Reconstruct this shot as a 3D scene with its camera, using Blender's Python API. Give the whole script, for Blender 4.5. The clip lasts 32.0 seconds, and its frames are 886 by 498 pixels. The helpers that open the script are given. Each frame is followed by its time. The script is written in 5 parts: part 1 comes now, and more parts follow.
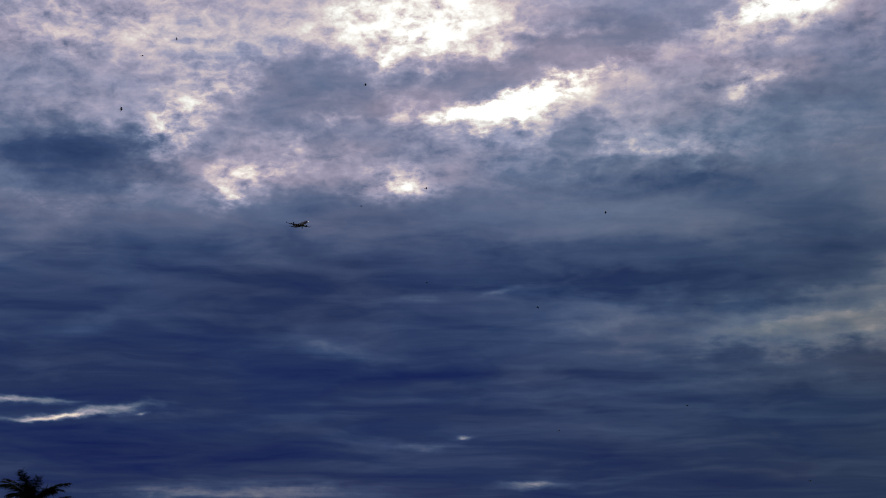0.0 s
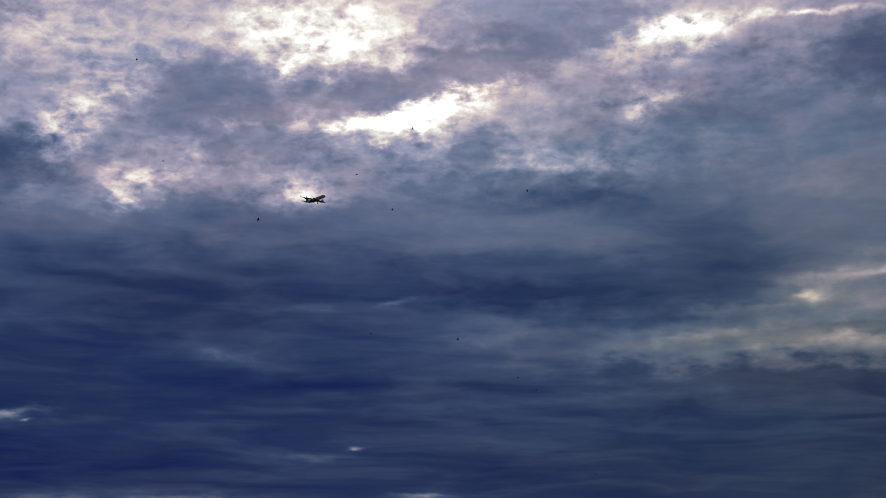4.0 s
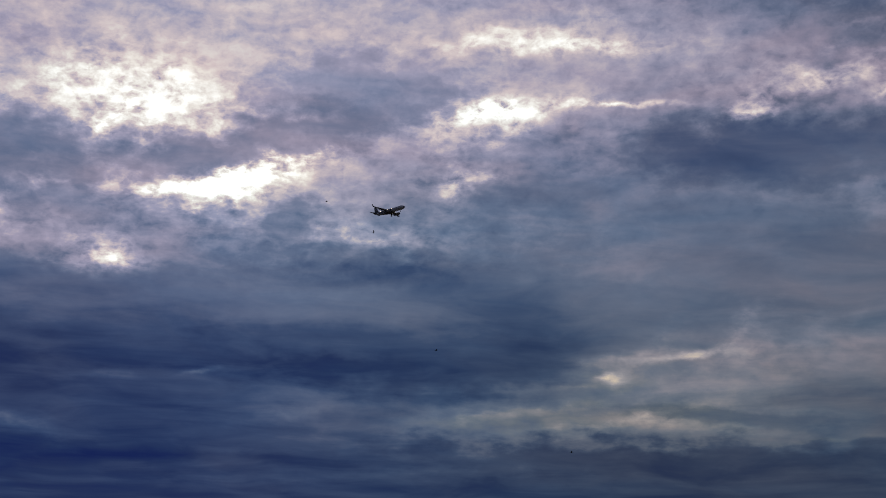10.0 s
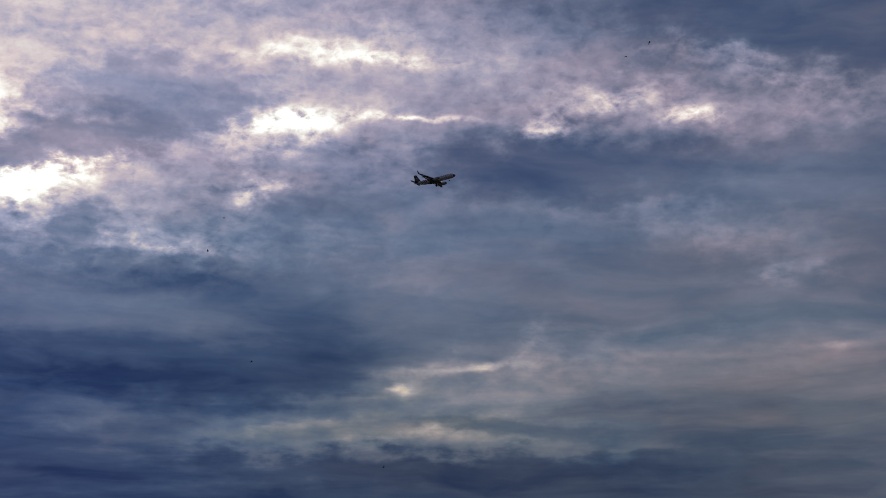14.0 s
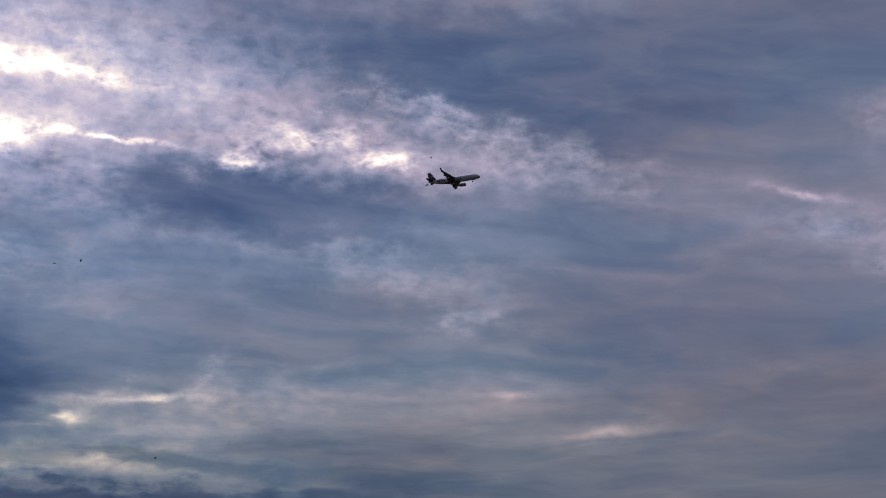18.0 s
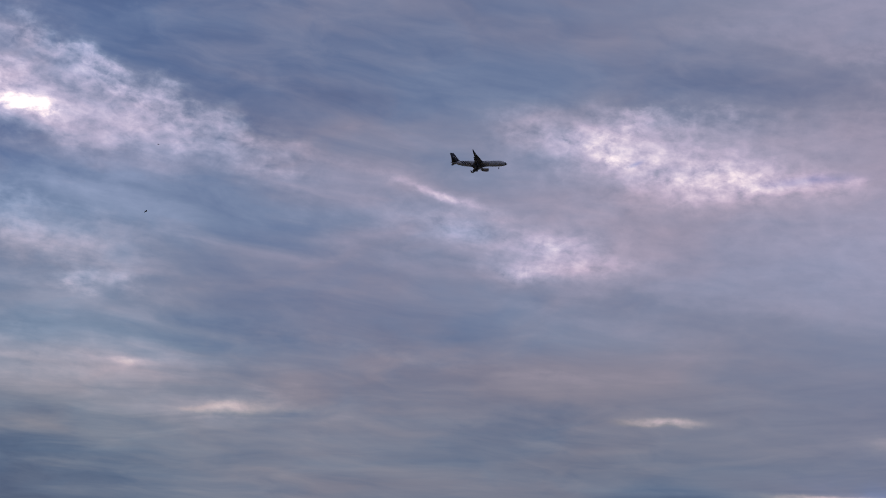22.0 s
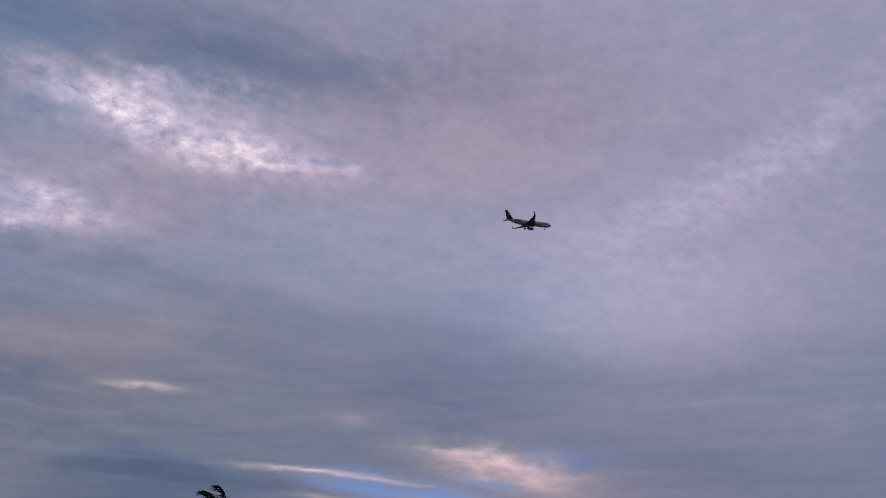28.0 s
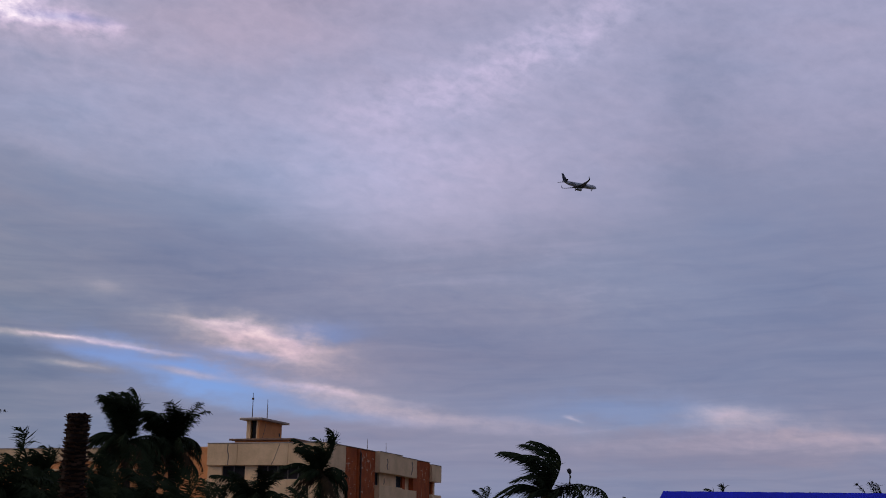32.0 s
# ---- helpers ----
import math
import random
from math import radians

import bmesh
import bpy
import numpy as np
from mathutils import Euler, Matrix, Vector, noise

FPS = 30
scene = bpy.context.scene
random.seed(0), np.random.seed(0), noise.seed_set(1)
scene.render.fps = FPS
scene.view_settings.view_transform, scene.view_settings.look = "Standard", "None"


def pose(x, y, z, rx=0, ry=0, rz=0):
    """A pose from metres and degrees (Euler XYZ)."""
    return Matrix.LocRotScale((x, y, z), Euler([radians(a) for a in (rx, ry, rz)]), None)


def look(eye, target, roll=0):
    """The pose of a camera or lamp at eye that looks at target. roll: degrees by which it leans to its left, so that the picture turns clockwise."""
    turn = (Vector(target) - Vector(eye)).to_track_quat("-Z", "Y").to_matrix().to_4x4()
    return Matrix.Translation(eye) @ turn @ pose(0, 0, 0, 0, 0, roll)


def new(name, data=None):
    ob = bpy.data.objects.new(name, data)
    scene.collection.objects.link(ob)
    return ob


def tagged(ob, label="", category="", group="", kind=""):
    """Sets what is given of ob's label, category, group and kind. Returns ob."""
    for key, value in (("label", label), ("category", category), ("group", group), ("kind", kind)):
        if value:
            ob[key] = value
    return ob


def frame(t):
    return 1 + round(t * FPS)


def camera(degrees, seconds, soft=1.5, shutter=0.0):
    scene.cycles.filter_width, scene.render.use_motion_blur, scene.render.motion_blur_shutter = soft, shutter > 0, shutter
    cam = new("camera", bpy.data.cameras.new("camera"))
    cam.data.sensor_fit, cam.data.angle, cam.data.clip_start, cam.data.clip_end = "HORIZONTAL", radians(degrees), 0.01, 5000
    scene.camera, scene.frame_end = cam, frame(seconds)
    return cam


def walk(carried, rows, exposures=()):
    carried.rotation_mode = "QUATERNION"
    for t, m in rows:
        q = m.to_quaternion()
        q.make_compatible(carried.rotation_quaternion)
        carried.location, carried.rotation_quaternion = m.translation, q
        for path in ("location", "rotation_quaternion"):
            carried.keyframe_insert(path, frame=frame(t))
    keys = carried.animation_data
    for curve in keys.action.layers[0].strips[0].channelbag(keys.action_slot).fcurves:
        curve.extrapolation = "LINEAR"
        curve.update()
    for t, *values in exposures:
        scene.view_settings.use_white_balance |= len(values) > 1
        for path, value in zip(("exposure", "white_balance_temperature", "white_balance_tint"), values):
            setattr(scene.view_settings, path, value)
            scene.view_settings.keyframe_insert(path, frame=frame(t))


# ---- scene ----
# The camera stands at one place and turns after the aircraft.
LENS = 38.0
cam = camera(LENS, 32.0, soft=1.0)
PATH = [
    (0.0, pose(0, 0, 1.6, 103.000, -1.500, 0.013)),
    (0.5, pose(0, 0, 1.6, 102.843, -1.425, -0.312)),
    (1.0, pose(0, 0, 1.6, 102.895, -1.681, -0.596)),
    (1.5, pose(0, 0, 1.6, 103.115, -1.767, -1.326)),
    (2.0, pose(0, 0, 1.6, 102.731, -1.703, -2.138)),
    (2.5, pose(0, 0, 1.6, 102.826, -1.821, -2.961)),
    (3.0, pose(0, 0, 1.6, 102.908, -1.807, -3.663)),
    (3.5, pose(0, 0, 1.6, 103.296, -1.825, -4.363)),
    (5.5, pose(0, 0, 1.6, 103.943, -1.827, -6.303)),
    (6.0, pose(0, 0, 1.6, 103.799, -1.780, -7.714)),
    (6.5, pose(0, 0, 1.6, 103.871, -1.933, -9.076)),
    (7.0, pose(0, 0, 1.6, 104.455, -1.963, -9.021)),
    (7.5, pose(0, 0, 1.6, 105.450, -2.155, -9.493)),
    (8.0, pose(0, 0, 1.6, 106.350, -2.033, -10.295)),
    (8.5, pose(0, 0, 1.6, 106.683, -1.773, -10.762)),
    (9.0, pose(0, 0, 1.6, 107.038, -1.724, -11.226)),
    (9.5, pose(0, 0, 1.6, 107.425, -1.691, -12.080)),
    (10.0, pose(0, 0, 1.6, 107.192, -2.151, -13.557)),
    (10.5, pose(0, 0, 1.6, 107.196, -1.958, -15.343)),
    (11.0, pose(0, 0, 1.6, 107.098, -2.019, -16.517)),
    (11.5, pose(0, 0, 1.6, 107.099, -2.010, -17.697)),
    (12.0, pose(0, 0, 1.6, 106.976, -1.960, -18.110)),
    (12.5, pose(0, 0, 1.6, 106.841, -1.820, -19.483)),
    (13.0, pose(0, 0, 1.6, 107.672, -1.076, -20.088)),
    (13.5, pose(0, 0, 1.6, 107.922, -0.864, -21.199)),
    (14.0, pose(0, 0, 1.6, 107.904, -0.704, -22.701)),
    (14.5, pose(0, 0, 1.6, 107.623, -0.621, -24.976)),
    (15.0, pose(0, 0, 1.6, 108.137, -0.372, -27.370)),
    (15.5, pose(0, 0, 1.6, 107.915, -0.013, -29.227)),
    (17.5, pose(0, 0, 1.6, 109.651, -0.547, -36.075)),
    (18.0, pose(0, 0, 1.6, 109.716, -0.580, -37.281)),
    (18.5, pose(0, 0, 1.6, 109.720, -0.739, -39.333)),
    (19.0, pose(0, 0, 1.6, 109.827, -0.446, -41.581)),
    (19.5, pose(0, 0, 1.6, 109.421, -0.226, -43.692)),
    (20.0, pose(0, 0, 1.6, 109.422, -0.482, -45.294)),
    (20.5, pose(0, 0, 1.6, 108.936, -0.464, -47.977)),
    (21.0, pose(0, 0, 1.6, 108.901, -0.894, -49.755)),
    (21.5, pose(0, 0, 1.6, 109.397, -1.618, -52.169)),
    (22.0, pose(0, 0, 1.6, 109.088, -1.902, -54.716)),
    (22.5, pose(0, 0, 1.6, 108.694, -1.636, -56.738)),
    (23.0, pose(0, 0, 1.6, 109.005, -1.626, -59.162)),
    (23.5, pose(0, 0, 1.6, 108.954, -1.787, -60.835)),
    (24.0, pose(0, 0, 1.6, 109.188, -2.461, -63.124)),
    (24.5, pose(0, 0, 1.6, 109.177, -2.375, -65.104)),
    (25.0, pose(0, 0, 1.6, 109.055, -1.845, -66.745)),
    (25.5, pose(0, 0, 1.6, 108.744, -1.478, -68.802)),
    (27.5, pose(0, 0, 1.6, 108.806, -0.360, -75.699)),
    (28.0, pose(0, 0, 1.6, 108.158, -1.058, -77.818)),
    (28.5, pose(0, 0, 1.6, 107.632, -1.338, -80.292)),
    (29.0, pose(0, 0, 1.6, 107.311, -1.322, -81.807)),
    (29.5, pose(0, 0, 1.6, 106.022, -0.466, -83.038)),
    (30.0, pose(0, 0, 1.6, 104.654, -0.492, -84.798)),
    (30.5, pose(0, 0, 1.6, 103.790, -0.340, -87.306)),
    (31.0, pose(0, 0, 1.6, 103.655, -0.719, -88.552)),
    (31.5, pose(0, 0, 1.6, 102.882, -0.892, -88.197)),
    (32.0, pose(0, 0, 1.6, 102.754, -0.870, -88.639)),
]
EXPOSURES = [
    (0.0, -0.48, 6500, 10),
    (3.0, -0.53, 6500, 10),
    (6.5, -0.50, 6500, 10),
    (8.0, -0.68, 6500, 10),
    (8.7, -0.54, 6500, 10),
    (10.0, -0.54, 6500, 10),
    (14.0, -0.42, 6500, 10),
    (15.5, -0.25, 6500, 10),
    (18.0, 0.0, 6500, 10),
    (20.0, 0.36, 6500, 10),
    (24.0, 0.45, 6500, 10),
    (28.0, 0.39, 6500, 10),
    (29.3, 0.28, 6500, 10),
    (30.2, 0.6, 6350, 10),
    (32.0, 0.65, 6350, 10),
]
walk(cam, PATH, EXPOSURES)


# ---- sky, clouds and sun ----
SUN_AZ, SUN_EL = 4.0, 24.0          # degrees; azimuth from +y towards +x


def lin(r, g, b):
    """Linear colour from 0-255 display values."""
    out = []
    for c in (r, g, b):
        c = c / 255.0
        out.append(c / 12.92 if c <= 0.04045 else ((c + 0.055) / 1.055) ** 2.4)
    return (out[0], out[1], out[2], 1.0)


world = bpy.data.worlds.new("cloudy_dusk_sky")
world.use_nodes = True
scene.world = world
wt = world.node_tree
wt.nodes.clear()


def wn(kind):
    return wt.nodes.new(kind)


def plug(value, socket):
    if hasattr(value, "is_linked"):
        wt.links.new(value, socket)
    else:
        socket.default_value = value


def wmath(op, a, b=0.0, c=0.0):
    n = wn("ShaderNodeMath")
    n.operation = op
    plug(a, n.inputs[0])
    plug(b, n.inputs[1])
    plug(c, n.inputs[2])
    return n.outputs[0]


def smooth(value, lo, hi, out_lo=0.0, out_hi=1.0):
    n = wn("ShaderNodeMapRange")
    n.interpolation_type = "SMOOTHSTEP"
    plug(value, n.inputs["Value"])
    n.inputs["From Min"].default_value, n.inputs["From Max"].default_value = lo, hi
    n.inputs["To Min"].default_value, n.inputs["To Max"].default_value = out_lo, out_hi
    return n.outputs["Result"]


def wramp(value, stops):
    n = wn("ShaderNodeValToRGB")
    cr = n.color_ramp
    cr.interpolation = "EASE" if len(stops) < 4 else "LINEAR"
    while len(cr.elements) < len(stops):
        cr.elements.new(0.5)
    for e, (at, colour) in zip(cr.elements, stops):
        e.position = at
        e.color = colour if len(colour) == 4 else (*colour, 1.0)
    plug(value, n.inputs[0])
    return n.outputs["Color"]


def wnoise(coords, scale, detail, rough=0.55, distortion=0.0):
    n = wn("ShaderNodeTexNoise")
    n.noise_dimensions = "2D"
    plug(coords, n.inputs["Vector"])
    n.inputs["Scale"].default_value, n.inputs["Detail"].default_value = scale, detail
    n.inputs["Roughness"].default_value, n.inputs["Distortion"].default_value = rough, distortion
    return n


coords = wn("ShaderNodeTexCoord").outputs["Generated"]
split = wn("ShaderNodeSeparateXYZ")
plug(coords, split.inputs[0])
AZ = wmath("MULTIPLY", wmath("ARCTAN2", split.outputs[0], split.outputs[1]), 57.29578)
EL = wmath("MULTIPLY", wmath("ARCSINE", split.outputs[2]), 57.29578)

# Cloud banks lie flatter towards the horizon: streaks low down, billows high up.
BANK_X = wmath("MULTIPLY", AZ, 0.42)
BANK_Y = wmath("MULTIPLY", wmath("POWER", wmath("MAXIMUM", EL, 0.1), 0.7), 2.7)
join = wn("ShaderNodeCombineXYZ")
plug(BANK_X, join.inputs[0])
plug(BANK_Y, join.inputs[1])
BANKS = join.outputs[0]


def shifts(noise_node, across, upward):
    """Noise as a sideways and an upward shift around zero, in degrees."""
    n = wn("ShaderNodeSeparateColor")
    plug(noise_node.outputs["Color"], n.inputs[0])
    return wmath("MULTIPLY_ADD", n.outputs[0], across, -0.5 * across), wmath("MULTIPLY_ADD", n.outputs[1], upward, -0.5 * upward)


def pair(x, y):
    n = wn("ShaderNodeCombineXYZ")
    plug(x, n.inputs[0])
    plug(y, n.inputs[1])
    return n.outputs[0]


def wpuff(coords, scale, detail, rough, smoothness=0.4):
    """Rounded, scalloped puffs: low in the middle of a puff, high in the thin seams between puffs."""
    n = wn("ShaderNodeTexVoronoi")
    n.voronoi_dimensions, n.feature, n.normalize = "2D", "SMOOTH_F1", True
    plug(coords, n.inputs["Vector"])
    n.inputs["Scale"].default_value, n.inputs["Detail"].default_value = scale, detail
    n.inputs["Roughness"].default_value, n.inputs["Lacunarity"].default_value = rough, 2.1
    n.inputs["Smoothness"].default_value = smoothness
    return n.outputs["Distance"]


CALM = smooth(AZ, 34.0, 66.0, 1.0, 0.55)
wide_x, wide_y = shifts(wnoise(BANKS, 0.35, 2.0), 2.1, 0.8)
ragged_x, ragged_y = shifts(wnoise(BANKS, 1.1, 6.0, 0.54), 3.8, 2.3)
ragged_x, ragged_y = wmath("MULTIPLY", ragged_x, CALM), wmath("MULTIPLY", ragged_y, CALM)
AZ_R, EL_R = wmath("ADD", AZ, ragged_x), wmath("ADD", EL, ragged_y)
AZ_S, EL_S = wmath("MULTIPLY_ADD", ragged_x, 0.4, AZ), wmath("MULTIPLY_ADD", ragged_y, 0.3, EL)
AZ_D, EL_D = wmath("MULTIPLY_ADD", ragged_x, 0.5, AZ), wmath("MULTIPLY_ADD", ragged_y, 0.5, EL)

RIGHT = smooth(AZ, 2.0, 55.0)
HIGH = smooth(EL, 12.5, 17.5)
MOTTLED = wmath("MULTIPLY", HIGH, smooth(AZ, 2.0, 40.0, 1.0, 0.18))
LOW = smooth(EL, 11.0, 16.0, 1.0, 0.0)
STILL = smooth(AZ, 66.0, 86.0, 1.0, 0.28)

# Puffs of two sizes, curled by a swirl; flecks; streaks and wisps drawn out by the wind and leaning a little.
curl_x, curl_y = shifts(wnoise(pair(wmath("MULTIPLY", AZ, 0.8), EL), 0.8, 4.0, 0.6), 1.5, 1.1)
ROLL_X, ROLL_Y = wmath("ADD", AZ, curl_x), wmath("ADD", EL, curl_y)
BILLOW = wpuff(pair(wmath("MULTIPLY_ADD", ROLL_Y, 0.10, wmath("MULTIPLY", ROLL_X, 0.24)), wmath("MULTIPLY_ADD", ROLL_X, -0.07, wmath("MULTIPLY", ROLL_Y, 0.52))), 1.0, 3.0, 0.5)
PUFF = wpuff(pair(wmath("MULTIPLY_ADD", ROLL_Y, 0.3, wmath("MULTIPLY", ROLL_X, 0.95)), wmath("MULTIPLY_ADD", ROLL_X, -0.3, wmath("MULTIPLY", ROLL_Y, 1.7))), 1.0, 2.5, 0.5, 0.6)
STREAK = wnoise(pair(wmath("MULTIPLY", wmath("ADD", BANK_X, wide_x), 0.45), wmath("MULTIPLY", wmath("ADD", BANK_Y, wide_y), 1.1)), 0.6, 6.0, 0.5, 0.5).outputs["Fac"]
FROM_MID = wmath("SUBTRACT", BANK_X, 8.0)
LEAN = wmath("MULTIPLY_ADD", wmath("MULTIPLY", FROM_MID, FROM_MID), 0.0075, BANK_Y)
FINE = wnoise(pair(wmath("MULTIPLY_ADD", BANK_X, 0.9, wmath("MULTIPLY", ragged_x, 0.10)), wmath("MULTIPLY_ADD", ragged_y, 0.12, LEAN)), 2.0, 6.0, 0.60).outputs["Fac"]
FLECK = wmath("MULTIPLY_ADD", wmath("SUBTRACT", PUFF, 0.30), 0.7, wmath("MULTIPLY_ADD", FINE, 0.8, 0.10))
WISP = wnoise(pair(wmath("MULTIPLY_ADD", BANK_X, 0.5, wmath("MULTIPLY", wide_x, 0.5)), wmath("MULTIPLY_ADD", LEAN, 1.3, wide_y)), 1.0, 5.0, 0.55, 0.3).outputs["Fac"]
THREAD = wnoise(pair(wmath("MULTIPLY_ADD", BANK_X, 0.34, wmath("MULTIPLY_ADD", wide_x, 0.4, 3.1)), wmath("MULTIPLY_ADD", BANK_X, -0.16, wmath("MULTIPLY_ADD", BANK_Y, 1.5, wide_y))), 1.3, 6.0, 0.55, 0.4).outputs["Fac"]
HUE = wnoise(pair(wmath("MULTIPLY_ADD", BANK_X, 0.5, wide_x), wmath("MULTIPLY_ADD", BANK_Y, 0.9, 7.3)), 0.42, 4.0, 0.5, 0.4).outputs["Fac"]
PATCHY = wmath("MAXIMUM", wmath("MULTIPLY_ADD", wmath("SUBTRACT", FLECK, 0.5), wmath("MULTIPLY", wmath("MULTIPLY_ADD", RIGHT, -0.6, 3.2), smooth(EL, 11.0, 16.0, 0.45, 1.0)), 1.0), 0.05)

# The overcast: dark and thick low down on one hand, paler high up and towards +x, with broad thin and thick decks.
PALE_HIGH, PALE_RIGHT = smooth(EL_D, 6.0, 20.0), smooth(AZ_D, 10.0, 60.0)
BASE = wmath("MULTIPLY_ADD", PALE_HIGH, 0.332, wmath("MULTIPLY_ADD", PALE_RIGHT, wmath("MULTIPLY_ADD", PALE_HIGH, -0.256, 0.175), 0.253))


def deck(az, el, half_w, half_h, tilt, amount):
    """A broad, soft thinning or thickening of the whole overcast; degrees."""
    global BASE
    BASE = bank(BASE, az, el, half_w, half_h, tilt, amount, (AZ_D, EL_D))


BRIGHT, THICK, CLEAR, TONE = 0.0, 0.0, 0.0, 0.0


# One bank of cloud as a node group: the distance from its middle along its two axes gives a soft bell.
bell = bpy.data.node_groups.new("cloud_bank", "ShaderNodeTree")
for socket_name in ("Azimuth", "Height", "Along A", "Along H", "Along 0", "Across A", "Across H", "Across 0", "Amount", "Total"):
    bell.interface.new_socket(socket_name, in_out="INPUT", socket_type="NodeSocketFloat")
bell.interface.new_socket("Sum", in_out="OUTPUT", socket_type="NodeSocketFloat")
bell_in = bell.nodes.new("NodeGroupInput").outputs


def bell_math(op, *values):
    n = bell.nodes.new("ShaderNodeMath")
    n.operation = op
    for value, socket in zip(values, n.inputs):
        if isinstance(value, float):
            socket.default_value = value
        else:
            bell.links.new(value, socket)
    return n.outputs[0]


along = bell_math("MULTIPLY_ADD", bell_in[0], bell_in[2], bell_math("MULTIPLY_ADD", bell_in[1], bell_in[3], bell_in[4]))
aside = bell_math("MULTIPLY_ADD", bell_in[0], bell_in[5], bell_math("MULTIPLY_ADD", bell_in[1], bell_in[6], bell_in[7]))
far = bell_math("MULTIPLY_ADD", along, along, bell_math("MULTIPLY", aside, aside))
bell.links.new(bell_math("MULTIPLY_ADD", bell_math("POWER", 0.42, far), bell_in[8], bell_in[9]), bell.nodes.new("NodeGroupOutput").inputs[0])


def bank(total, az, el, half_w, half_h, tilt, amount, at=None):
    """One thinner (brighter) or thicker (darker) bank of cloud with soft, ragged edges; degrees."""
    a_at, e_at = at or ((AZ_S, EL_S) if half_h < 0.4 else (AZ_R, EL_R))
    c, k = math.cos(radians(tilt)), math.sin(radians(tilt))
    n = wn("ShaderNodeGroup")
    n.node_tree = bell
    plug(a_at, n.inputs[0])
    plug(e_at, n.inputs[1])
    for socket, value in zip(n.inputs[2:9], (c / half_w, k / half_w, -(az * c + el * k) / half_w, -k / half_h, c / half_h, (az * k - el * c) / half_h, amount)):
        socket.default_value = value
    plug(total, n.inputs[9])
    return n.outputs[0]


def cloud(*place):
    """A thin spot lets light through in flecks; a thick one (negative amount) is plainly darker."""
    global BRIGHT, THICK
    if place[-1] > 0:
        BRIGHT = bank(BRIGHT, *place)
    else:
        THICK = bank(THICK, *place)


def gap(*place):
    global CLEAR
    CLEAR = bank(CLEAR, *place)


def tone(*place):
    """Warmer (positive) or bluer cloud."""
    global TONE
    TONE = bank(TONE, *place)


deck(2.4, 25.3, 8.5, 5.2, 9, 0.202)
deck(38.4, 23.1, 25.0, 5.5, 19, -0.049)
deck(15.7, 26.0, 7.5, 2.3, -6, 0.147)
deck(23.9, 10.4, 11.8, 2.5, 8, 0.113)
deck(-10.1, 20.9, 5.7, 3.7, 12, 0.161)
deck(38.1, 22.0, 3.6, 3.4, 11, 0.079)
deck(86.5, 15.2, 5.9, 3.7, 4, 0.066)
deck(-9.9, 29.4, 8.9, 4.0, -5, 0.142)
deck(2.4, 19.6, 12.7, 2.1, 14, 0.087)
deck(60.5, 35.0, 11.7, 4.1, 14, -0.090)
deck(53.0, 14.9, 5.4, 4.0, -4, -0.069)
deck(30.6, 3.1, 10.4, 7.1, -1, -0.064)
deck(78.7, 11.7, 12.5, 2.9, -10, -0.059)
deck(104.5, 13.5, 8.3, 6.3, -14, -0.052)
deck(8.6, 31.4, 14.8, 3.5, -11, 0.132)
deck(-2.9, 15.6, 7.7, 3.9, -12, -0.058)
deck(41.4, 10.4, 4.3, 3.1, -19, 0.064)
deck(13.3, 17.9, 10.8, 4.7, 5, 0.053)
deck(36.1, 17.0, 12.7, 1.8, 1, -0.078)
deck(35.1, 26.2, 7.8, 2.2, -15, -0.105)
deck(7.4, 9.8, 6.8, 2.5, -17, 0.047)
deck(58.0, 27.4, 10.3, 4.6, 3, -0.067)
deck(18.1, 19.7, 8.8, 1.6, -5, -0.075)
deck(16.5, 13.6, 3.2, 2.5, -16, -0.111)
deck(24.1, 30.0, 14.1, 1.7, 8, -0.089)
deck(65.4, 5.7, 12.0, 4.2, 15, -0.042)
deck(-15.2, 19.1, 5.0, 3.7, 0, 0.030)
deck(5.2, 20.3, 5.0, 3.7, 0, 0.030)
deck(5.1, 24.1, 5.0, 3.7, 0, 0.045)
deck(15.9, 9.8, 5.0, 3.7, 0, 0.030)
deck(43.0, 24.7, 5.0, 3.7, 0, -0.040)
deck(12.1, 17.4, 5.0, 3.7, 0, -0.040)
deck(41.9, 10.5, 5.0, 3.7, 0, -0.025)
deck(32.4, 18.1, 5.0, 3.7, 0, 0.020)
deck(69.4, 19.0, 5.0, 3.7, 0, -0.020)
deck(82.7, 25.5, 5.0, 3.7, 0, 0.020)
deck(72.3, 18.0, 5.0, 3.7, 0, 0.020)
deck(63.0, 10.2, 5.0, 3.7, 0, -0.025)
deck(92.2, 10.7, 5.0, 3.7, 0, -0.025)
deck(-4.0, 18.0, 5.0, 2.0, 5, 0.025)
deck(3.0, 18.5, 5.0, 2.0, 5, 0.025)
deck(38.0, 16.8, 6.0, 2.6, 0, 0.020)
deck(53.0, 25.0, 6.0, 3.0, 0, -0.020)
deck(93.0, 14.0, 9.0, 4.0, 0, 0.020)
deck(103.0, 19.0, 6.0, 4.0, 0, 0.015)

# The unseen overcast behind the camera's spot is dimmed to weaken light from there.
BASE = wmath("MULTIPLY", BASE, wmath("MULTIPLY", smooth(AZ, 112.0, 150.0, 1.0, 0.8), smooth(AZ, -70.0, -26.0, 0.8, 1.0)))
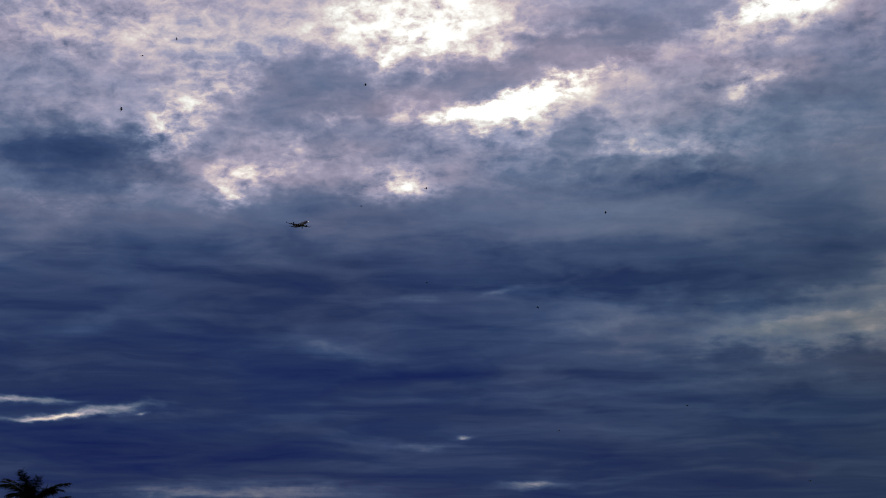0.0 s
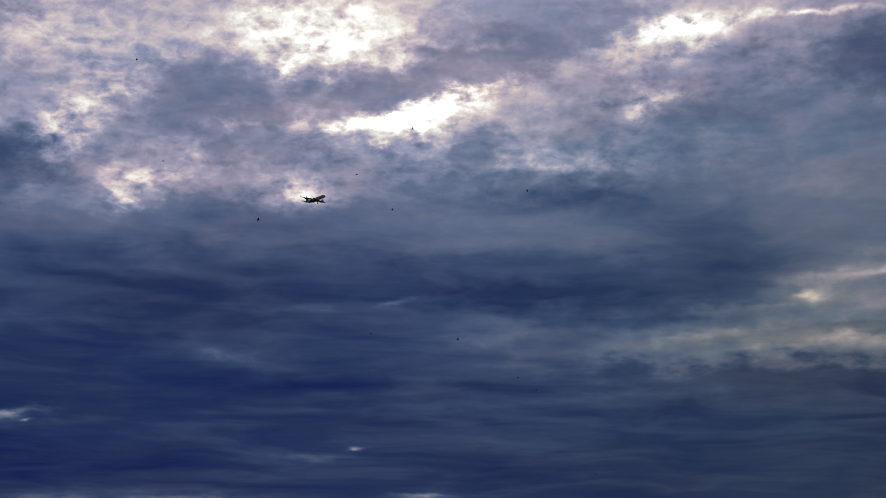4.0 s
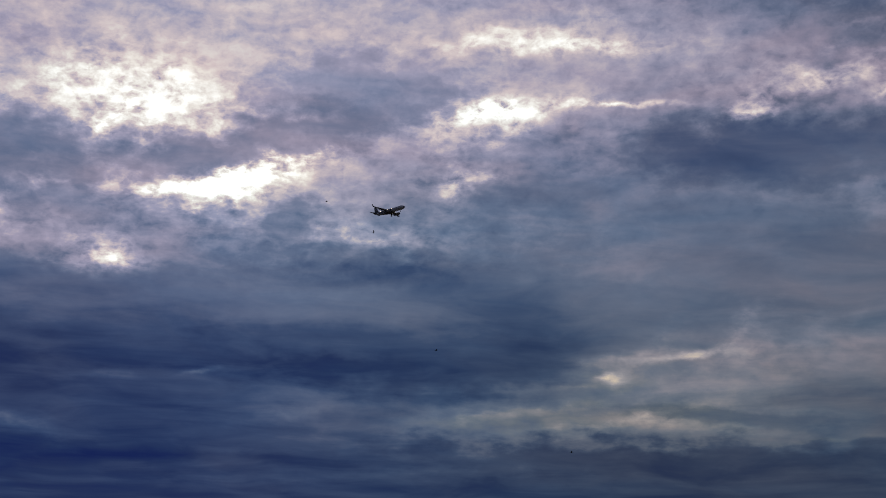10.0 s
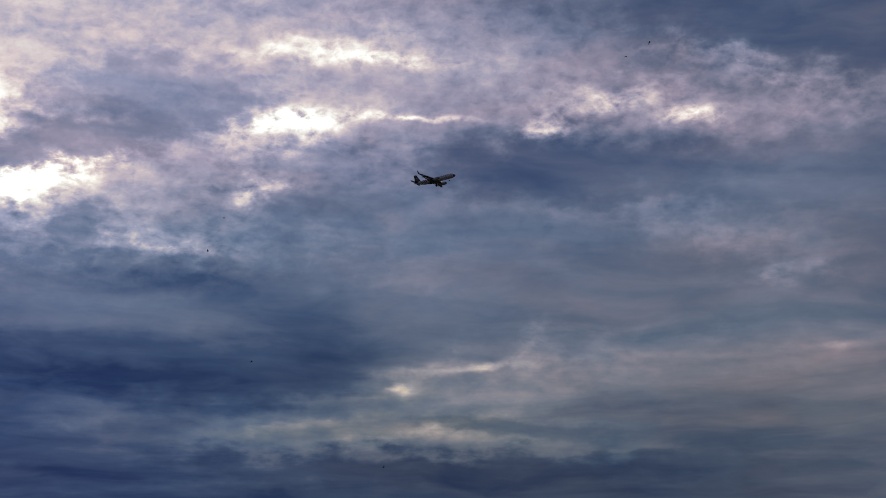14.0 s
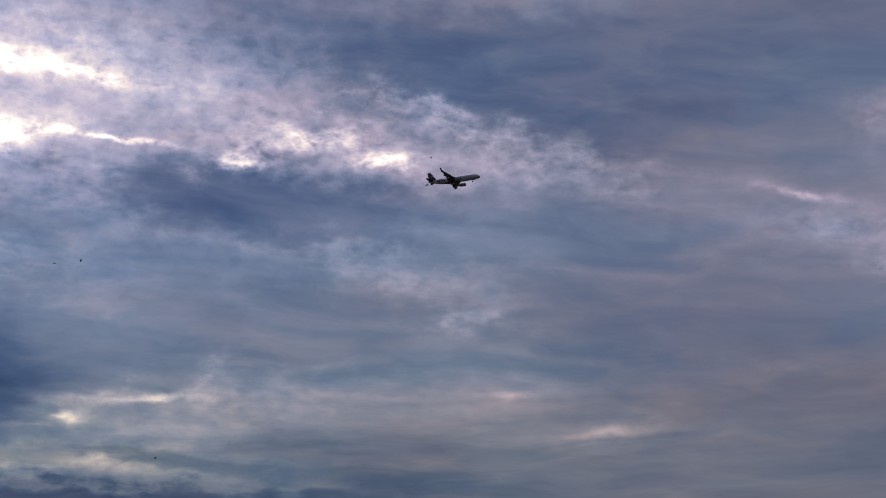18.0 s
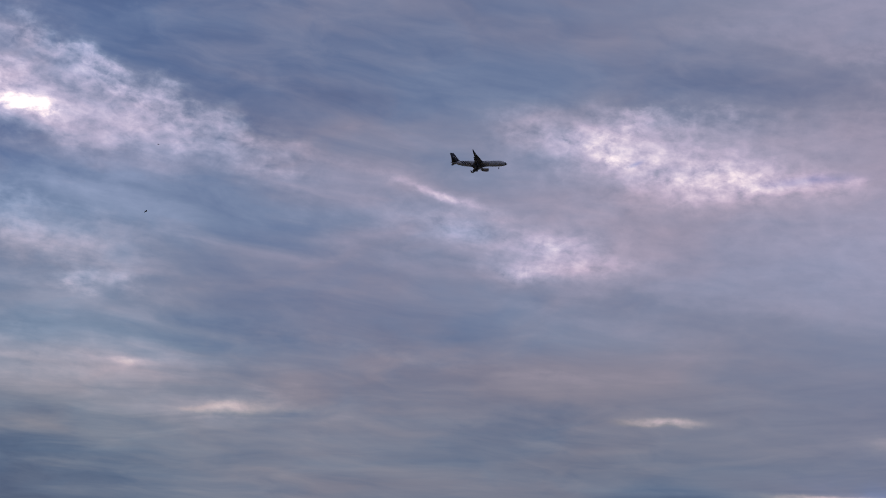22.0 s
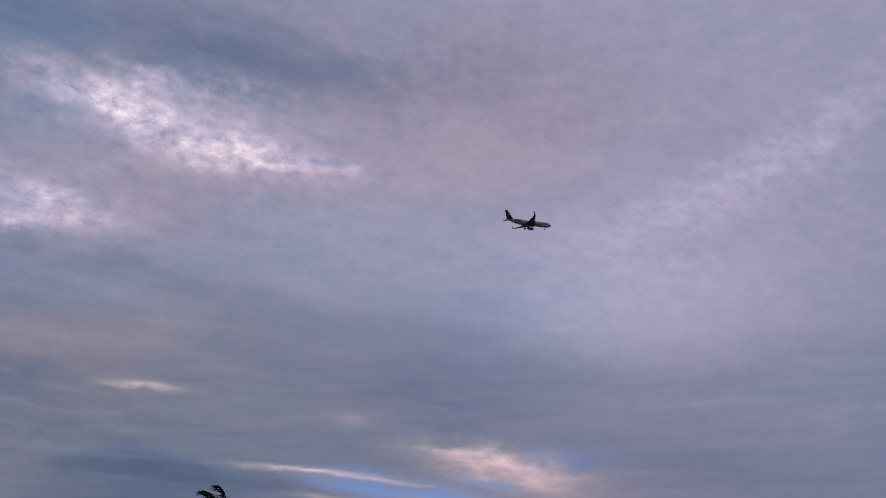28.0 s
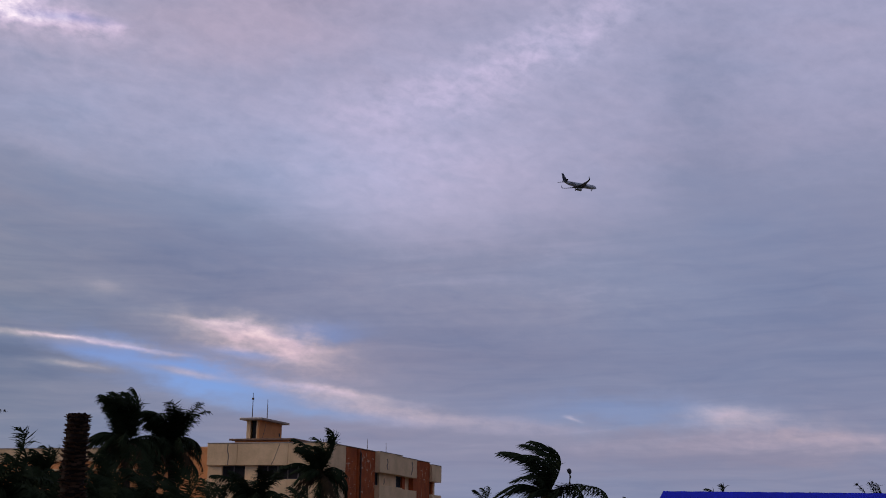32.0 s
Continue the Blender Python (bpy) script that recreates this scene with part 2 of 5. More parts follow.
# Grain of the overcast: billows and flecks where it is thin, streaks, wisps and threads low down, and smooth where it is thick.
THIN = smooth(BASE, 0.40, 0.66, 0.12, 1.0)
BASE = wmath("MULTIPLY_ADD", wmath("SUBTRACT", STREAK, 0.5), wmath("MULTIPLY", wmath("MULTIPLY_ADD", RIGHT, -0.13, 0.20), STILL), BASE)
BASE = wmath("MULTIPLY_ADD", wmath("SUBTRACT", BILLOW, 0.30), wmath("MULTIPLY", wmath("MULTIPLY_ADD", MOTTLED, 0.24, 0.03), THIN), BASE)
BASE = wmath("MULTIPLY_ADD", wmath("SUBTRACT", FLECK, 0.5), wmath("MULTIPLY", wmath("MULTIPLY_ADD", MOTTLED, 0.30, 0.06), THIN), BASE)
BASE = wmath("MULTIPLY_ADD", wmath("SUBTRACT", WISP, 0.5), wmath("MULTIPLY", smooth(AZ, 40.0, 72.0, 0.12, 0.05), STILL), BASE)
BASE = wmath("MULTIPLY_ADD", wmath("SUBTRACT", THREAD, 0.5), wmath("MULTIPLY_ADD", wmath("MULTIPLY", LOW, CALM), 0.08, 0.02), BASE)

cloud(1.74, 19.20, 3.05, 0.60, 15, 0.52)
cloud(3.85, 20.09, 2.65, 0.60, 26, 0.50)
cloud(-0.10, 18.85, 2.12, 0.24, 1, 0.40)
cloud(-0.75, 22.85, 2.83, 1.24, 11, 0.36)
cloud(-4.54, 23.32, 2.42, 0.99, 21, 0.16)
cloud(-3.10, 21.06, 0.67, 0.37, 1, 0.30)
cloud(9.12, 22.57, 3.98, 0.74, 9, -0.12)
cloud(-12.57, 17.96, 1.81, 0.69, 36, 0.26)
cloud(-14.14, 17.16, 0.51, 0.34, 31, 0.30)
cloud(-10.14, 19.76, 1.05, 0.62, 1, 0.20)
cloud(-17.18, 21.69, 7.72, 1.44, 1, 0.16)
cloud(-7.55, 20.08, 3.17, 1.12, 1, -0.20)
cloud(-17.13, 16.17, 3.52, 1.01, -7, -0.27)
cloud(-1.98, 15.69, 0.91, 0.35, 1, 0.45)
cloud(-2.89, 15.83, 1.96, 0.70, 1, 0.20)
cloud(-10.20, 14.94, 0.51, 0.40, 1, 0.30)
cloud(-8.62, 16.17, 2.07, 0.50, 11, 0.20)
cloud(-10.37, 15.55, 1.16, 0.87, 1, 0.10)
cloud(13.44, 20.08, 1.55, 0.49, 11, 0.15)
cloud(14.03, 22.69, 2.35, 0.72, 11, 0.20)
cloud(15.31, 23.35, 1.56, 0.38, 1, 0.35)
cloud(8.81, 17.69, 3.65, 0.50, -7, 0.10)
cloud(-18.47, 5.57, 1.91, 0.11, 1, 0.40)
cloud(-16.58, 4.99, 1.92, 0.10, 7, 0.70)
cloud(-14.51, 5.41, 1.70, 0.12, 9, 0.30)
cloud(-1.17, 10.81, 1.15, 0.24, 11, 0.07)
cloud(2.28, 11.12, 0.90, 0.14, 13, 0.12)
cloud(-4.89, 8.35, 2.02, 0.35, -9, 0.10)
cloud(-15.53, 9.02, 1.72, 0.36, 21, 0.06)
cloud(0.71, 4.67, 0.35, 0.08, 1, 0.40)
cloud(-0.97, 4.26, 1.75, 0.16, 1, 0.10)
cloud(-13.31, 5.22, 0.20, 0.06, 1, 0.40)
cloud(3.90, 2.72, 1.11, 0.12, 1, 0.18)
cloud(-7.06, 2.13, 3.69, 0.34, 1, 0.12)
cloud(-11.87, 1.88, 2.91, 0.19, 1, 0.12)
cloud(-10.07, 11.09, 8.86, 1.74, 1, -0.06)
cloud(-14.40, 4.02, 6.05, 1.21, 1, -0.06)
cloud(20.62, 11.61, 0.63, 0.12, 2, 0.40)
cloud(22.11, 12.24, 2.04, 0.50, 22, 0.20)
cloud(24.39, 12.71, 1.02, 0.14, 17, 0.25)
cloud(26.41, 13.75, 1.53, 0.50, 32, 0.10)
cloud(17.08, 9.77, 4.82, 0.50, 5, 0.13)
cloud(25.38, 11.28, 5.04, 1.48, 7, 0.04)
cloud(17.39, 8.98, 3.00, 0.24, 6, 0.05)
cloud(21.62, 9.88, 3.53, 0.35, 8, 0.10)
cloud(16.07, 23.56, 2.73, 0.38, 5, 0.40)
cloud(20.97, 23.77, 2.45, 0.12, -1, 0.40)
cloud(14.45, 23.20, 1.63, 0.35, 17, 0.25)
cloud(18.73, 26.29, 2.77, 0.35, -1, 0.35)
cloud(15.95, 26.59, 3.33, 0.45, 7, 0.20)
cloud(15.84, 22.51, 1.90, 0.45, 22, 0.18)
cloud(26.85, 23.12, 1.07, 0.37, 17, 0.18)
cloud(34.08, 23.66, 1.57, 0.33, 2, 0.20)
cloud(31.34, 24.71, 2.40, 0.60, 2, 0.13)
cloud(29.41, 21.55, 6.58, 0.73, 2, -0.12)
cloud(13.51, 20.53, 1.07, 0.55, 2, 0.15)
cloud(7.59, 11.79, 7.61, 0.99, -3, -0.08)
cloud(1.99, 17.63, 6.43, 0.74, -3, -0.06)
cloud(31.86, 24.43, 4.94, 0.63, 0, 0.08)
cloud(40.45, 23.31, 6.71, 0.74, -3, 0.072)
cloud(33.67, 20.40, 4.02, 0.75, -8, -0.07)
cloud(43.33, 26.47, 6.78, 1.94, 0, -0.08)
cloud(43.88, 11.55, 1.49, 0.16, 8, 0.050)
cloud(45.59, 11.94, 2.46, 0.48, 8, 0.040)
cloud(40.08, 13.19, 0.63, 0.16, 0, 0.050)
cloud(34.60, 23.42, 1.23, 0.24, -10, 0.22)
cloud(36.82, 25.51, 4.99, 0.80, -20, 0.16)
cloud(41.82, 24.37, 4.13, 0.55, -15, 0.086)
cloud(45.90, 22.09, 1.63, 0.20, -5, 0.072)
cloud(40.98, 25.24, 0.83, 0.16, 0, 0.072)
cloud(35.26, 18.20, 3.69, 0.88, -10, 0.07)
cloud(37.94, 16.53, 1.57, 0.45, 5, 0.10)
cloud(36.43, 21.63, 6.75, 0.75, -5, -0.06)
cloud(54.47, 21.33, 1.59, 0.16, -15, 0.065)
cloud(59.23, 19.47, 1.15, 0.39, 0, 0.101)
cloud(57.61, 18.03, 0.77, 0.34, 0, 0.086)
cloud(54.76, 19.95, 2.35, 0.74, -15, 0.058)
cloud(59.90, 18.80, 2.54, 1.20, 0, 0.043)
cloud(39.53, 28.56, 11.33, 1.37, -5, -0.10)
cloud(44.43, 11.49, 3.05, 0.35, 3, 0.020)
cloud(40.35, 13.25, 0.77, 0.12, 0, 0.040)
cloud(59.05, 10.51, 3.14, 0.95, 0, -0.05)
cloud(61.96, 23.87, 4.30, 1.11, -9, 0.122)
cloud(62.17, 23.00, 0.80, 0.20, -19, 0.144)
cloud(66.99, 22.25, 3.13, 0.72, 1, 0.101)
cloud(63.34, 24.75, 1.61, 0.49, 21, 0.072)
cloud(67.50, 25.08, 2.12, 0.60, 1, 0.101)
cloud(64.43, 11.52, 1.48, 0.15, -2, 0.035)
cloud(55.31, 11.40, 1.77, 0.18, 4, 0.030)
cloud(44.90, 11.43, 2.54, 0.24, 6, 0.025)
cloud(67.01, 21.81, 3.22, 0.75, -3, 0.072)
cloud(70.95, 21.55, 2.65, 0.49, -3, 0.050)
cloud(59.57, 18.67, 2.66, 0.60, -3, 0.072)
cloud(63.81, 11.49, 2.03, 0.16, -1, 0.050)
cloud(69.23, 21.60, 2.14, 0.50, -4, 0.072)
cloud(72.97, 21.63, 0.67, 0.16, 1, 0.086)
cloud(60.64, 11.10, 4.89, 0.84, 1, -0.04)
cloud(73.47, 10.45, 1.01, 0.35, 1, 0.05)
cloud(72.07, 8.27, 3.00, 0.08, -4, 0.12)
cloud(79.81, 8.86, 2.26, 0.55, -7, 0.06)
cloud(70.67, 8.27, 1.69, 0.08, -4, 0.075)
cloud(73.97, 8.02, 2.70, 0.08, -6, 0.18)
cloud(72.39, 7.10, 1.46, 0.12, -4, 0.10)
cloud(79.77, 8.82, 3.27, 0.55, -7, 0.04)
cloud(81.80, 8.15, 2.52, 0.45, -7, 0.06)
cloud(77.42, 6.90, 1.73, 0.20, -9, 0.08)
cloud(83.36, 6.38, 2.50, 0.16, -7, 0.13)
cloud(88.89, 5.19, 6.25, 0.37, -4, 0.06)
cloud(100.94, 5.46, 1.47, 0.34, -2, 0.10)
cloud(103.51, 4.72, 4.82, 0.72, -7, 0.06)
cloud(94.36, 5.28, 0.30, 0.06, -19, 0.12)
cloud(87.39, 19.68, 4.26, 1.00, 13, 0.02)
cloud(94.05, 22.39, 3.75, 0.99, 31, 0.02)
cloud(92.63, 21.48, 5.85, 0.99, 22, 0.02)
cloud(6.48, 21.06, 1.59, 0.20, 21, 0.30)
cloud(-6.42, 18.66, 1.58, 0.24, 6, 0.20)
cloud(26.77, 25.76, 8.93, 1.95, -15, 0.07)
cloud(77.48, 25.44, 8.27, 1.49, -11, -0.05)
cloud(66.58, 26.44, 5.40, 0.97, -9, -0.05)
cloud(93.71, 21.92, 5.30, 1.48, 26, 0.02)
cloud(100.10, 19.54, 2.03, 4.79, 1, -0.03)
cloud(84.49, 12.37, 10.26, 1.50, 1, -0.03)
cloud(51.42, 14.34, 6.28, 0.37, -8, 0.029)
cloud(59.00, 13.71, 3.84, 0.24, -6, 0.020)
cloud(64.00, 16.47, 6.56, 0.75, -10, -0.04)
cloud(81.33, 26.95, 5.43, 1.45, -8, -0.04)
cloud(75.95, 26.78, 2.76, 0.99, 2, 0.022)
cloud(34.16, 13.10, 8.84, 0.74, 0, 0.04)
cloud(46.87, 11.46, 5.09, 0.55, 5, 0.020)
cloud(44.28, 14.92, 7.80, 0.75, 0, -0.03)
cloud(26.98, 10.54, 7.54, 0.20, 5, -0.05)
cloud(23.24, 8.28, 10.02, 0.45, 2, -0.06)
cloud(9.21, 11.56, 8.87, 0.74, -0, -0.04)
cloud(27.00, 12.14, 3.80, 1.11, 12, 0.05)
cloud(11.56, 13.05, 9.04, 0.63, -1, -0.05)
cloud(-4.88, 11.67, 5.01, 1.47, 2, -0.04)
cloud(7.81, 9.92, 2.55, 0.63, 2, 0.03)
cloud(22.76, 8.20, 4.91, 0.53, 2, -0.05)
cloud(25.69, 22.59, 2.59, 1.44, 2, -0.05)
cloud(-18.03, 13.92, 1.48, 1.20, 2, 0.08)
cloud(-14.74, 14.74, 2.02, 0.73, 2, 0.06)
cloud(8.32, 12.03, 7.65, 0.24, 4, -0.04)
cloud(0.78, 7.41, 7.59, 0.24, 2, -0.04)
cloud(5.80, 9.52, 3.05, 0.35, 10, 0.05)
cloud(5.82, 6.78, 6.28, 0.20, 4, 0.04)
cloud(11.02, 16.40, 5.56, 1.70, 0, -0.08)
cloud(24.96, 9.21, 4.91, 1.21, 2, 0.07)
cloud(45.43, 15.98, 3.75, 4.80, 0, -0.04)
cloud(16.12, 9.75, 3.93, 0.44, 10, 0.04)
cloud(13.24, 9.34, 2.98, 0.24, 8, 0.04)
cloud(79.59, 8.52, 3.52, 0.74, -11, 0.03)
cloud(82.89, 7.26, 4.03, 1.00, -11, 0.03)
cloud(81.92, 6.37, 5.01, 0.35, -11, 0.05)
cloud(78.32, 9.21, 2.01, 0.12, -4, 0.08)
cloud(77.22, 6.95, 1.73, 0.20, -9, 0.05)
cloud(98.84, 4.13, 9.83, 0.34, 1, 0.03)
cloud(17.64, 10.92, 6.33, 0.55, 10, 0.05)
cloud(94.38, 8.68, 9.83, 1.46, 1, -0.01)
cloud(19.59, 11.24, 1.47, 0.12, 7, 0.08)
cloud(92.72, 10.30, 7.65, 1.76, 1, 0.03)
cloud(64.99, 7.15, 5.28, 1.07, 1, -0.05)
cloud(65.61, 7.90, 4.35, 0.34, -3, -0.05)
cloud(64.72, 7.54, 2.88, 0.10, -4, 0.025)
cloud(63.91, 8.50, 2.65, 0.10, -2, 0.020)
cloud(67.38, 6.58, 2.90, 0.10, -4, 0.020)
cloud(79.97, 11.02, 7.61, 1.37, 1, 0.02)
cloud(3.54, 20.03, 2.78, 1.06, 19, 0.35)
cloud(-2.03, 22.71, 3.61, 0.96, 0, 0.16)
cloud(-1.86, 21.90, 1.08, 0.63, 13, 0.20)
cloud(-12.78, 18.58, 2.10, 1.01, 39, 0.14)
cloud(-9.16, 15.73, 1.73, 0.76, 23, 0.14)
cloud(27.77, 23.64, 2.30, 0.55, 18, 0.12)
cloud(-3.27, 24.25, 1.51, 1.01, 26, 0.08)
cloud(20.78, 11.69, 0.38, 0.18, 11, 0.35)
cloud(23.32, 12.43, 1.71, 0.15, 12, 0.22)
cloud(21.54, 12.52, 1.42, 0.25, 15, 0.12)
cloud(9.33, 17.61, 2.60, 0.20, -5, 0.06)
cloud(13.60, 19.95, 0.96, 0.35, 20, 0.12)
cloud(30.66, 24.40, 1.37, 0.55, -6, 0.12)
cloud(34.30, 23.44, 0.94, 0.38, -2, 0.14)
cloud(41.41, 22.85, 5.67, 0.65, -8, 0.022)
cloud(27.38, 23.18, 1.10, 0.25, 7, 0.12)
cloud(9.73, 17.42, 2.43, 0.20, 1, 0.06)
cloud(39.84, 23.52, 7.22, 1.39, -14, 0.007)
cloud(53.85, 21.54, 2.55, 0.20, -15, 0.061)
cloud(64.33, 22.78, 6.02, 1.76, -11, 0.036)
cloud(62.60, 23.29, 1.71, 0.76, -32, 0.036)
cloud(59.53, 18.12, 2.36, 0.35, 2, 0.058)
cloud(44.62, 11.60, 1.74, 0.20, 2, 0.040)
cloud(63.93, 11.58, 1.86, 0.18, -4, 0.050)
cloud(40.86, 13.27, 1.34, 0.20, 5, 0.025)
cloud(-9.64, 1.90, 5.21, 0.35, 3, 0.06)
cloud(3.70, 2.65, 1.24, 0.15, 4, 0.12)
cloud(16.25, 9.93, 3.42, 0.18, 8, 0.10)
cloud(18.48, 9.44, 3.20, 0.15, 6, 0.07)
cloud(23.43, 9.75, 3.29, 0.18, -6, 0.07)
cloud(30.47, 9.03, 2.26, 0.13, 4, 0.05)
cloud(20.58, 11.72, 0.38, 0.15, 9, 0.35)
cloud(23.60, 12.55, 1.29, 0.15, 8, 0.22)
cloud(26.16, 12.76, 1.03, 0.30, 1, 0.08)
cloud(44.51, 11.60, 2.09, 0.35, 0, 0.035)
cloud(80.30, 8.22, 2.92, 0.71, -14, 0.05)
cloud(84.44, 5.86, 3.54, 0.40, -8, 0.04)
cloud(79.86, 8.78, 2.94, 0.65, -8, 0.04)
cloud(64.27, 11.58, 1.41, 0.18, 1, 0.050)
cloud(71.79, 8.10, 4.12, 0.15, -4, 0.050)
cloud(53.49, 21.56, 2.37, 0.25, -15, 0.052)
cloud(60.91, 23.50, 2.87, 0.65, -15, 0.058)
cloud(56.03, 19.91, 4.15, 0.60, -9, 0.036)
cloud(63.85, 11.57, 1.91, 0.15, -2, 0.050)
cloud(69.99, 8.40, 2.12, 0.13, -1, 0.050)
tone(7.00, 23.00, 8.00, 2.60, 6, 0.55)
tone(35.86, 17.64, 3.92, 1.00, 0, 0.70)
tone(43.03, 12.90, 12.83, 1.75, 0, 0.60)
tone(62.58, 20.94, 3.88, 3.62, 0, 0.50)
tone(51.08, 27.12, 11.17, 1.49, 0, -0.60)
tone(54.66, 16.30, 7.76, 1.49, 0, -0.60)
tone(28.52, 8.95, 4.82, 0.95, 0, -0.60)
tone(36.21, 20.40, 6.65, 0.87, 0, -0.50)
tone(78.75, 24.65, 8.10, 3.68, 2, 0.90)
tone(56.69, 25.25, 5.47, 1.49, 2, -0.60)
tone(56.25, 13.28, 7.62, 1.48, 2, 0.70)
tone(80.67, 15.06, 5.05, 2.93, 2, -0.70)
tone(22.62, 11.08, 12.70, 1.50, -5, 0.20)
tone(36.70, 20.23, 7.95, 1.49, 0, -0.30)
tone(9.79, 11.96, 3.67, 1.44, 0, -0.50)
tone(42.19, 14.75, 5.04, 1.46, 0, -0.40)
tone(73.68, 21.82, 7.82, 1.69, 1, 0.60)
tone(80.06, 7.97, 6.26, 0.87, 1, 0.70)
tone(103.48, 4.25, 4.81, 0.96, 1, 0.80)
tone(84.90, 4.89, 4.99, 0.62, 1, 0.80)
tone(104.51, 10.45, 4.92, 3.63, 1, -0.30)
tone(16.12, 9.87, 4.92, 0.73, 7, 0.30)
tone(-2.31, 21.32, 8.02, 1.49, 2, 0.20)
tone(-11.63, 16.26, 3.85, 1.23, 2, 0.30)
tone(14.60, 18.27, 13.26, 1.26, 2, -0.50)
tone(27.67, 18.42, 18.58, 8.31, 0, -0.28)
tone(81.88, 7.36, 6.28, 1.50, -9, 0.60)
tone(98.83, 3.89, 12.27, 0.98, 1, 0.70)
tone(97.98, 9.57, 4.86, 3.60, 1, -0.40)
tone(65.64, 11.98, 4.95, 2.42, 1, 0.30)
tone(93.98, 8.80, 10.13, 2.25, 1, 0.35)
tone(72.05, 8.14, 4.96, 0.37, -9, 0.80)
tone(64.37, 8.53, 4.82, 2.39, 1, -0.60)
tone(79.97, 11.02, 7.61, 1.49, 1, 0.35)
tone(-5.00, 1.90, 16.00, 0.90, 0, 1.00)
GLOW = wmath("MULTIPLY", BRIGHT, PATCHY)
TOTAL = wmath("ADD", wmath("ADD", BASE, THICK), GLOW)

# Cloud bodies that stand before the rest: smooth inside, with scalloped edges.
SCALLOP = wmath("MULTIPLY_ADD", wmath("SUBTRACT", FLECK, 0.5), -0.45, wmath("MULTIPLY", wmath("SUBTRACT", BILLOW, 0.30), -0.30))
INSIDE = wmath("MULTIPLY_ADD", wmath("SUBTRACT", WISP, 0.5), 0.16, wmath("MULTIPLY", wmath("SUBTRACT", STREAK, 0.5), 0.14))


def mass(az, el, half_w, half_h, tilt, value, cover):
    """A body of cloud of one thickness; cover: how much it hides what is behind it."""
    global TOTAL
    over_it = wmath("MULTIPLY", smooth(bank(SCALLOP, az, el, half_w * 1.35, half_h * 1.35, tilt, 1.0), 0.16, 0.84), cover)
    TOTAL = wmath("MULTIPLY_ADD", over_it, wmath("SUBTRACT", wmath("ADD", INSIDE, value), TOTAL), TOTAL)


mass(-7.10, 19.57, 3.55, 1.31, 13, 0.52, 0.75)
mass(4.45, 21.42, 6.96, 0.91, 15, 0.51, 0.80)
mass(-16.54, 15.91, 2.49, 1.30, 9, 0.37, 0.70)
mass(-2.71, 17.93, 3.66, 0.55, 3, 0.50, 0.50)
mass(8.44, 24.13, 3.83, 1.26, 7, 0.58, 0.55)
mass(27.52, 21.38, 5.10, 1.26, -3, 0.35, 0.75)
mass(5.81, 17.98, 1.06, 0.65, 10, 0.46, 0.60)
mass(38.88, 20.34, 8.58, 1.21, -6, 0.42, 0.45)
mass(42.08, 27.68, 9.45, 1.51, -5, 0.35, 0.70)
mass(17.61, 9.77, 4.78, 0.45, 7, 0.48, 0.60)
mass(22.64, 12.42, 3.20, 0.86, 21, 0.47, 0.55)
mass(26.06, 8.94, 3.76, 0.23, -2, 0.43, 0.50)
mass(26.11, 9.96, 3.78, 0.25, -4, 0.30, 0.40)
mass(22.73, 8.01, 8.84, 0.65, 1, 0.26, 0.70)
mass(60.53, 10.73, 4.25, 0.65, -3, 0.41, 0.50)
mass(50.74, 27.56, 11.80, 1.76, -1, 0.42, 0.50)
mass(51.45, 23.91, 3.70, 0.65, 6, 0.43, 0.50)
mass(60.16, 10.63, 3.30, 1.10, -2, 0.38, 0.65)
mass(68.12, 26.12, 4.90, 1.40, -9, 0.41, 0.65)

# Clear sky shows through a few gaps.
gap(83.31, 8.89, 1.50, 0.40, 1, 0.35)
gap(76.97, 7.13, 3.96, 0.54, -11, 0.90)
gap(78.97, 6.16, 3.48, 0.54, -9, 0.60)
gap(79.62, 7.85, 1.50, 0.20, -7, 0.50)
gap(83.96, 5.31, 3.00, 0.24, -4, 0.35)
gap(73.33, 7.62, 1.71, 0.16, -9, 0.25)
gap(77.22, 6.95, 1.86, 0.16, -9, -0.75)
gap(72.19, 7.16, 1.70, 0.15, -7, -0.60)
gap(96.34, 5.60, 4.47, 0.54, -1, 0.35)
gap(63.08, 22.86, 0.27, 0.10, 21, 0.50)
gap(70.92, 21.75, 1.80, 0.19, 1, 0.35)

cool = wramp(wmath("MULTIPLY", TOTAL, 0.83), [(0.0, lin(14, 22, 62)), (0.133, lin(28, 41, 97)), (0.21, lin(47, 63, 107)), (0.29, lin(71, 89, 130)), (0.42, lin(119, 131, 165)), (0.60, lin(188, 184, 213)), (0.74, lin(244, 227, 231)), (0.86, lin(255, 248, 242)), (1.0, lin(255, 253, 249))])
warm = wramp(wmath("MULTIPLY", TOTAL, 0.83), [(0.0, lin(26, 34, 60)), (0.18, lin(58, 68, 99)), (0.29, lin(87, 96, 125)), (0.37, lin(113, 117, 140)), (0.44, lin(140, 138, 161)), (0.50, lin(161, 153, 177)), (0.57, lin(184, 173, 192)), (0.78, lin(247, 230, 229)), (1.0, lin(255, 252, 242))])
tint = wn("ShaderNodeMix")
tint.data_type = "RGBA"
# The unseen sky behind takes the warm ramp too, to warm its light.
plug(wmath("MAXIMUM", RIGHT, smooth(AZ, -95.0, -35.0, 1.0, 0.0)), tint.inputs[0])
plug(cool, tint.inputs[6])
plug(warm, tint.inputs[7])
sky = wn("ShaderNodeTexSky")
sky.sky_type, sky.sun_disc = "NISHITA", False
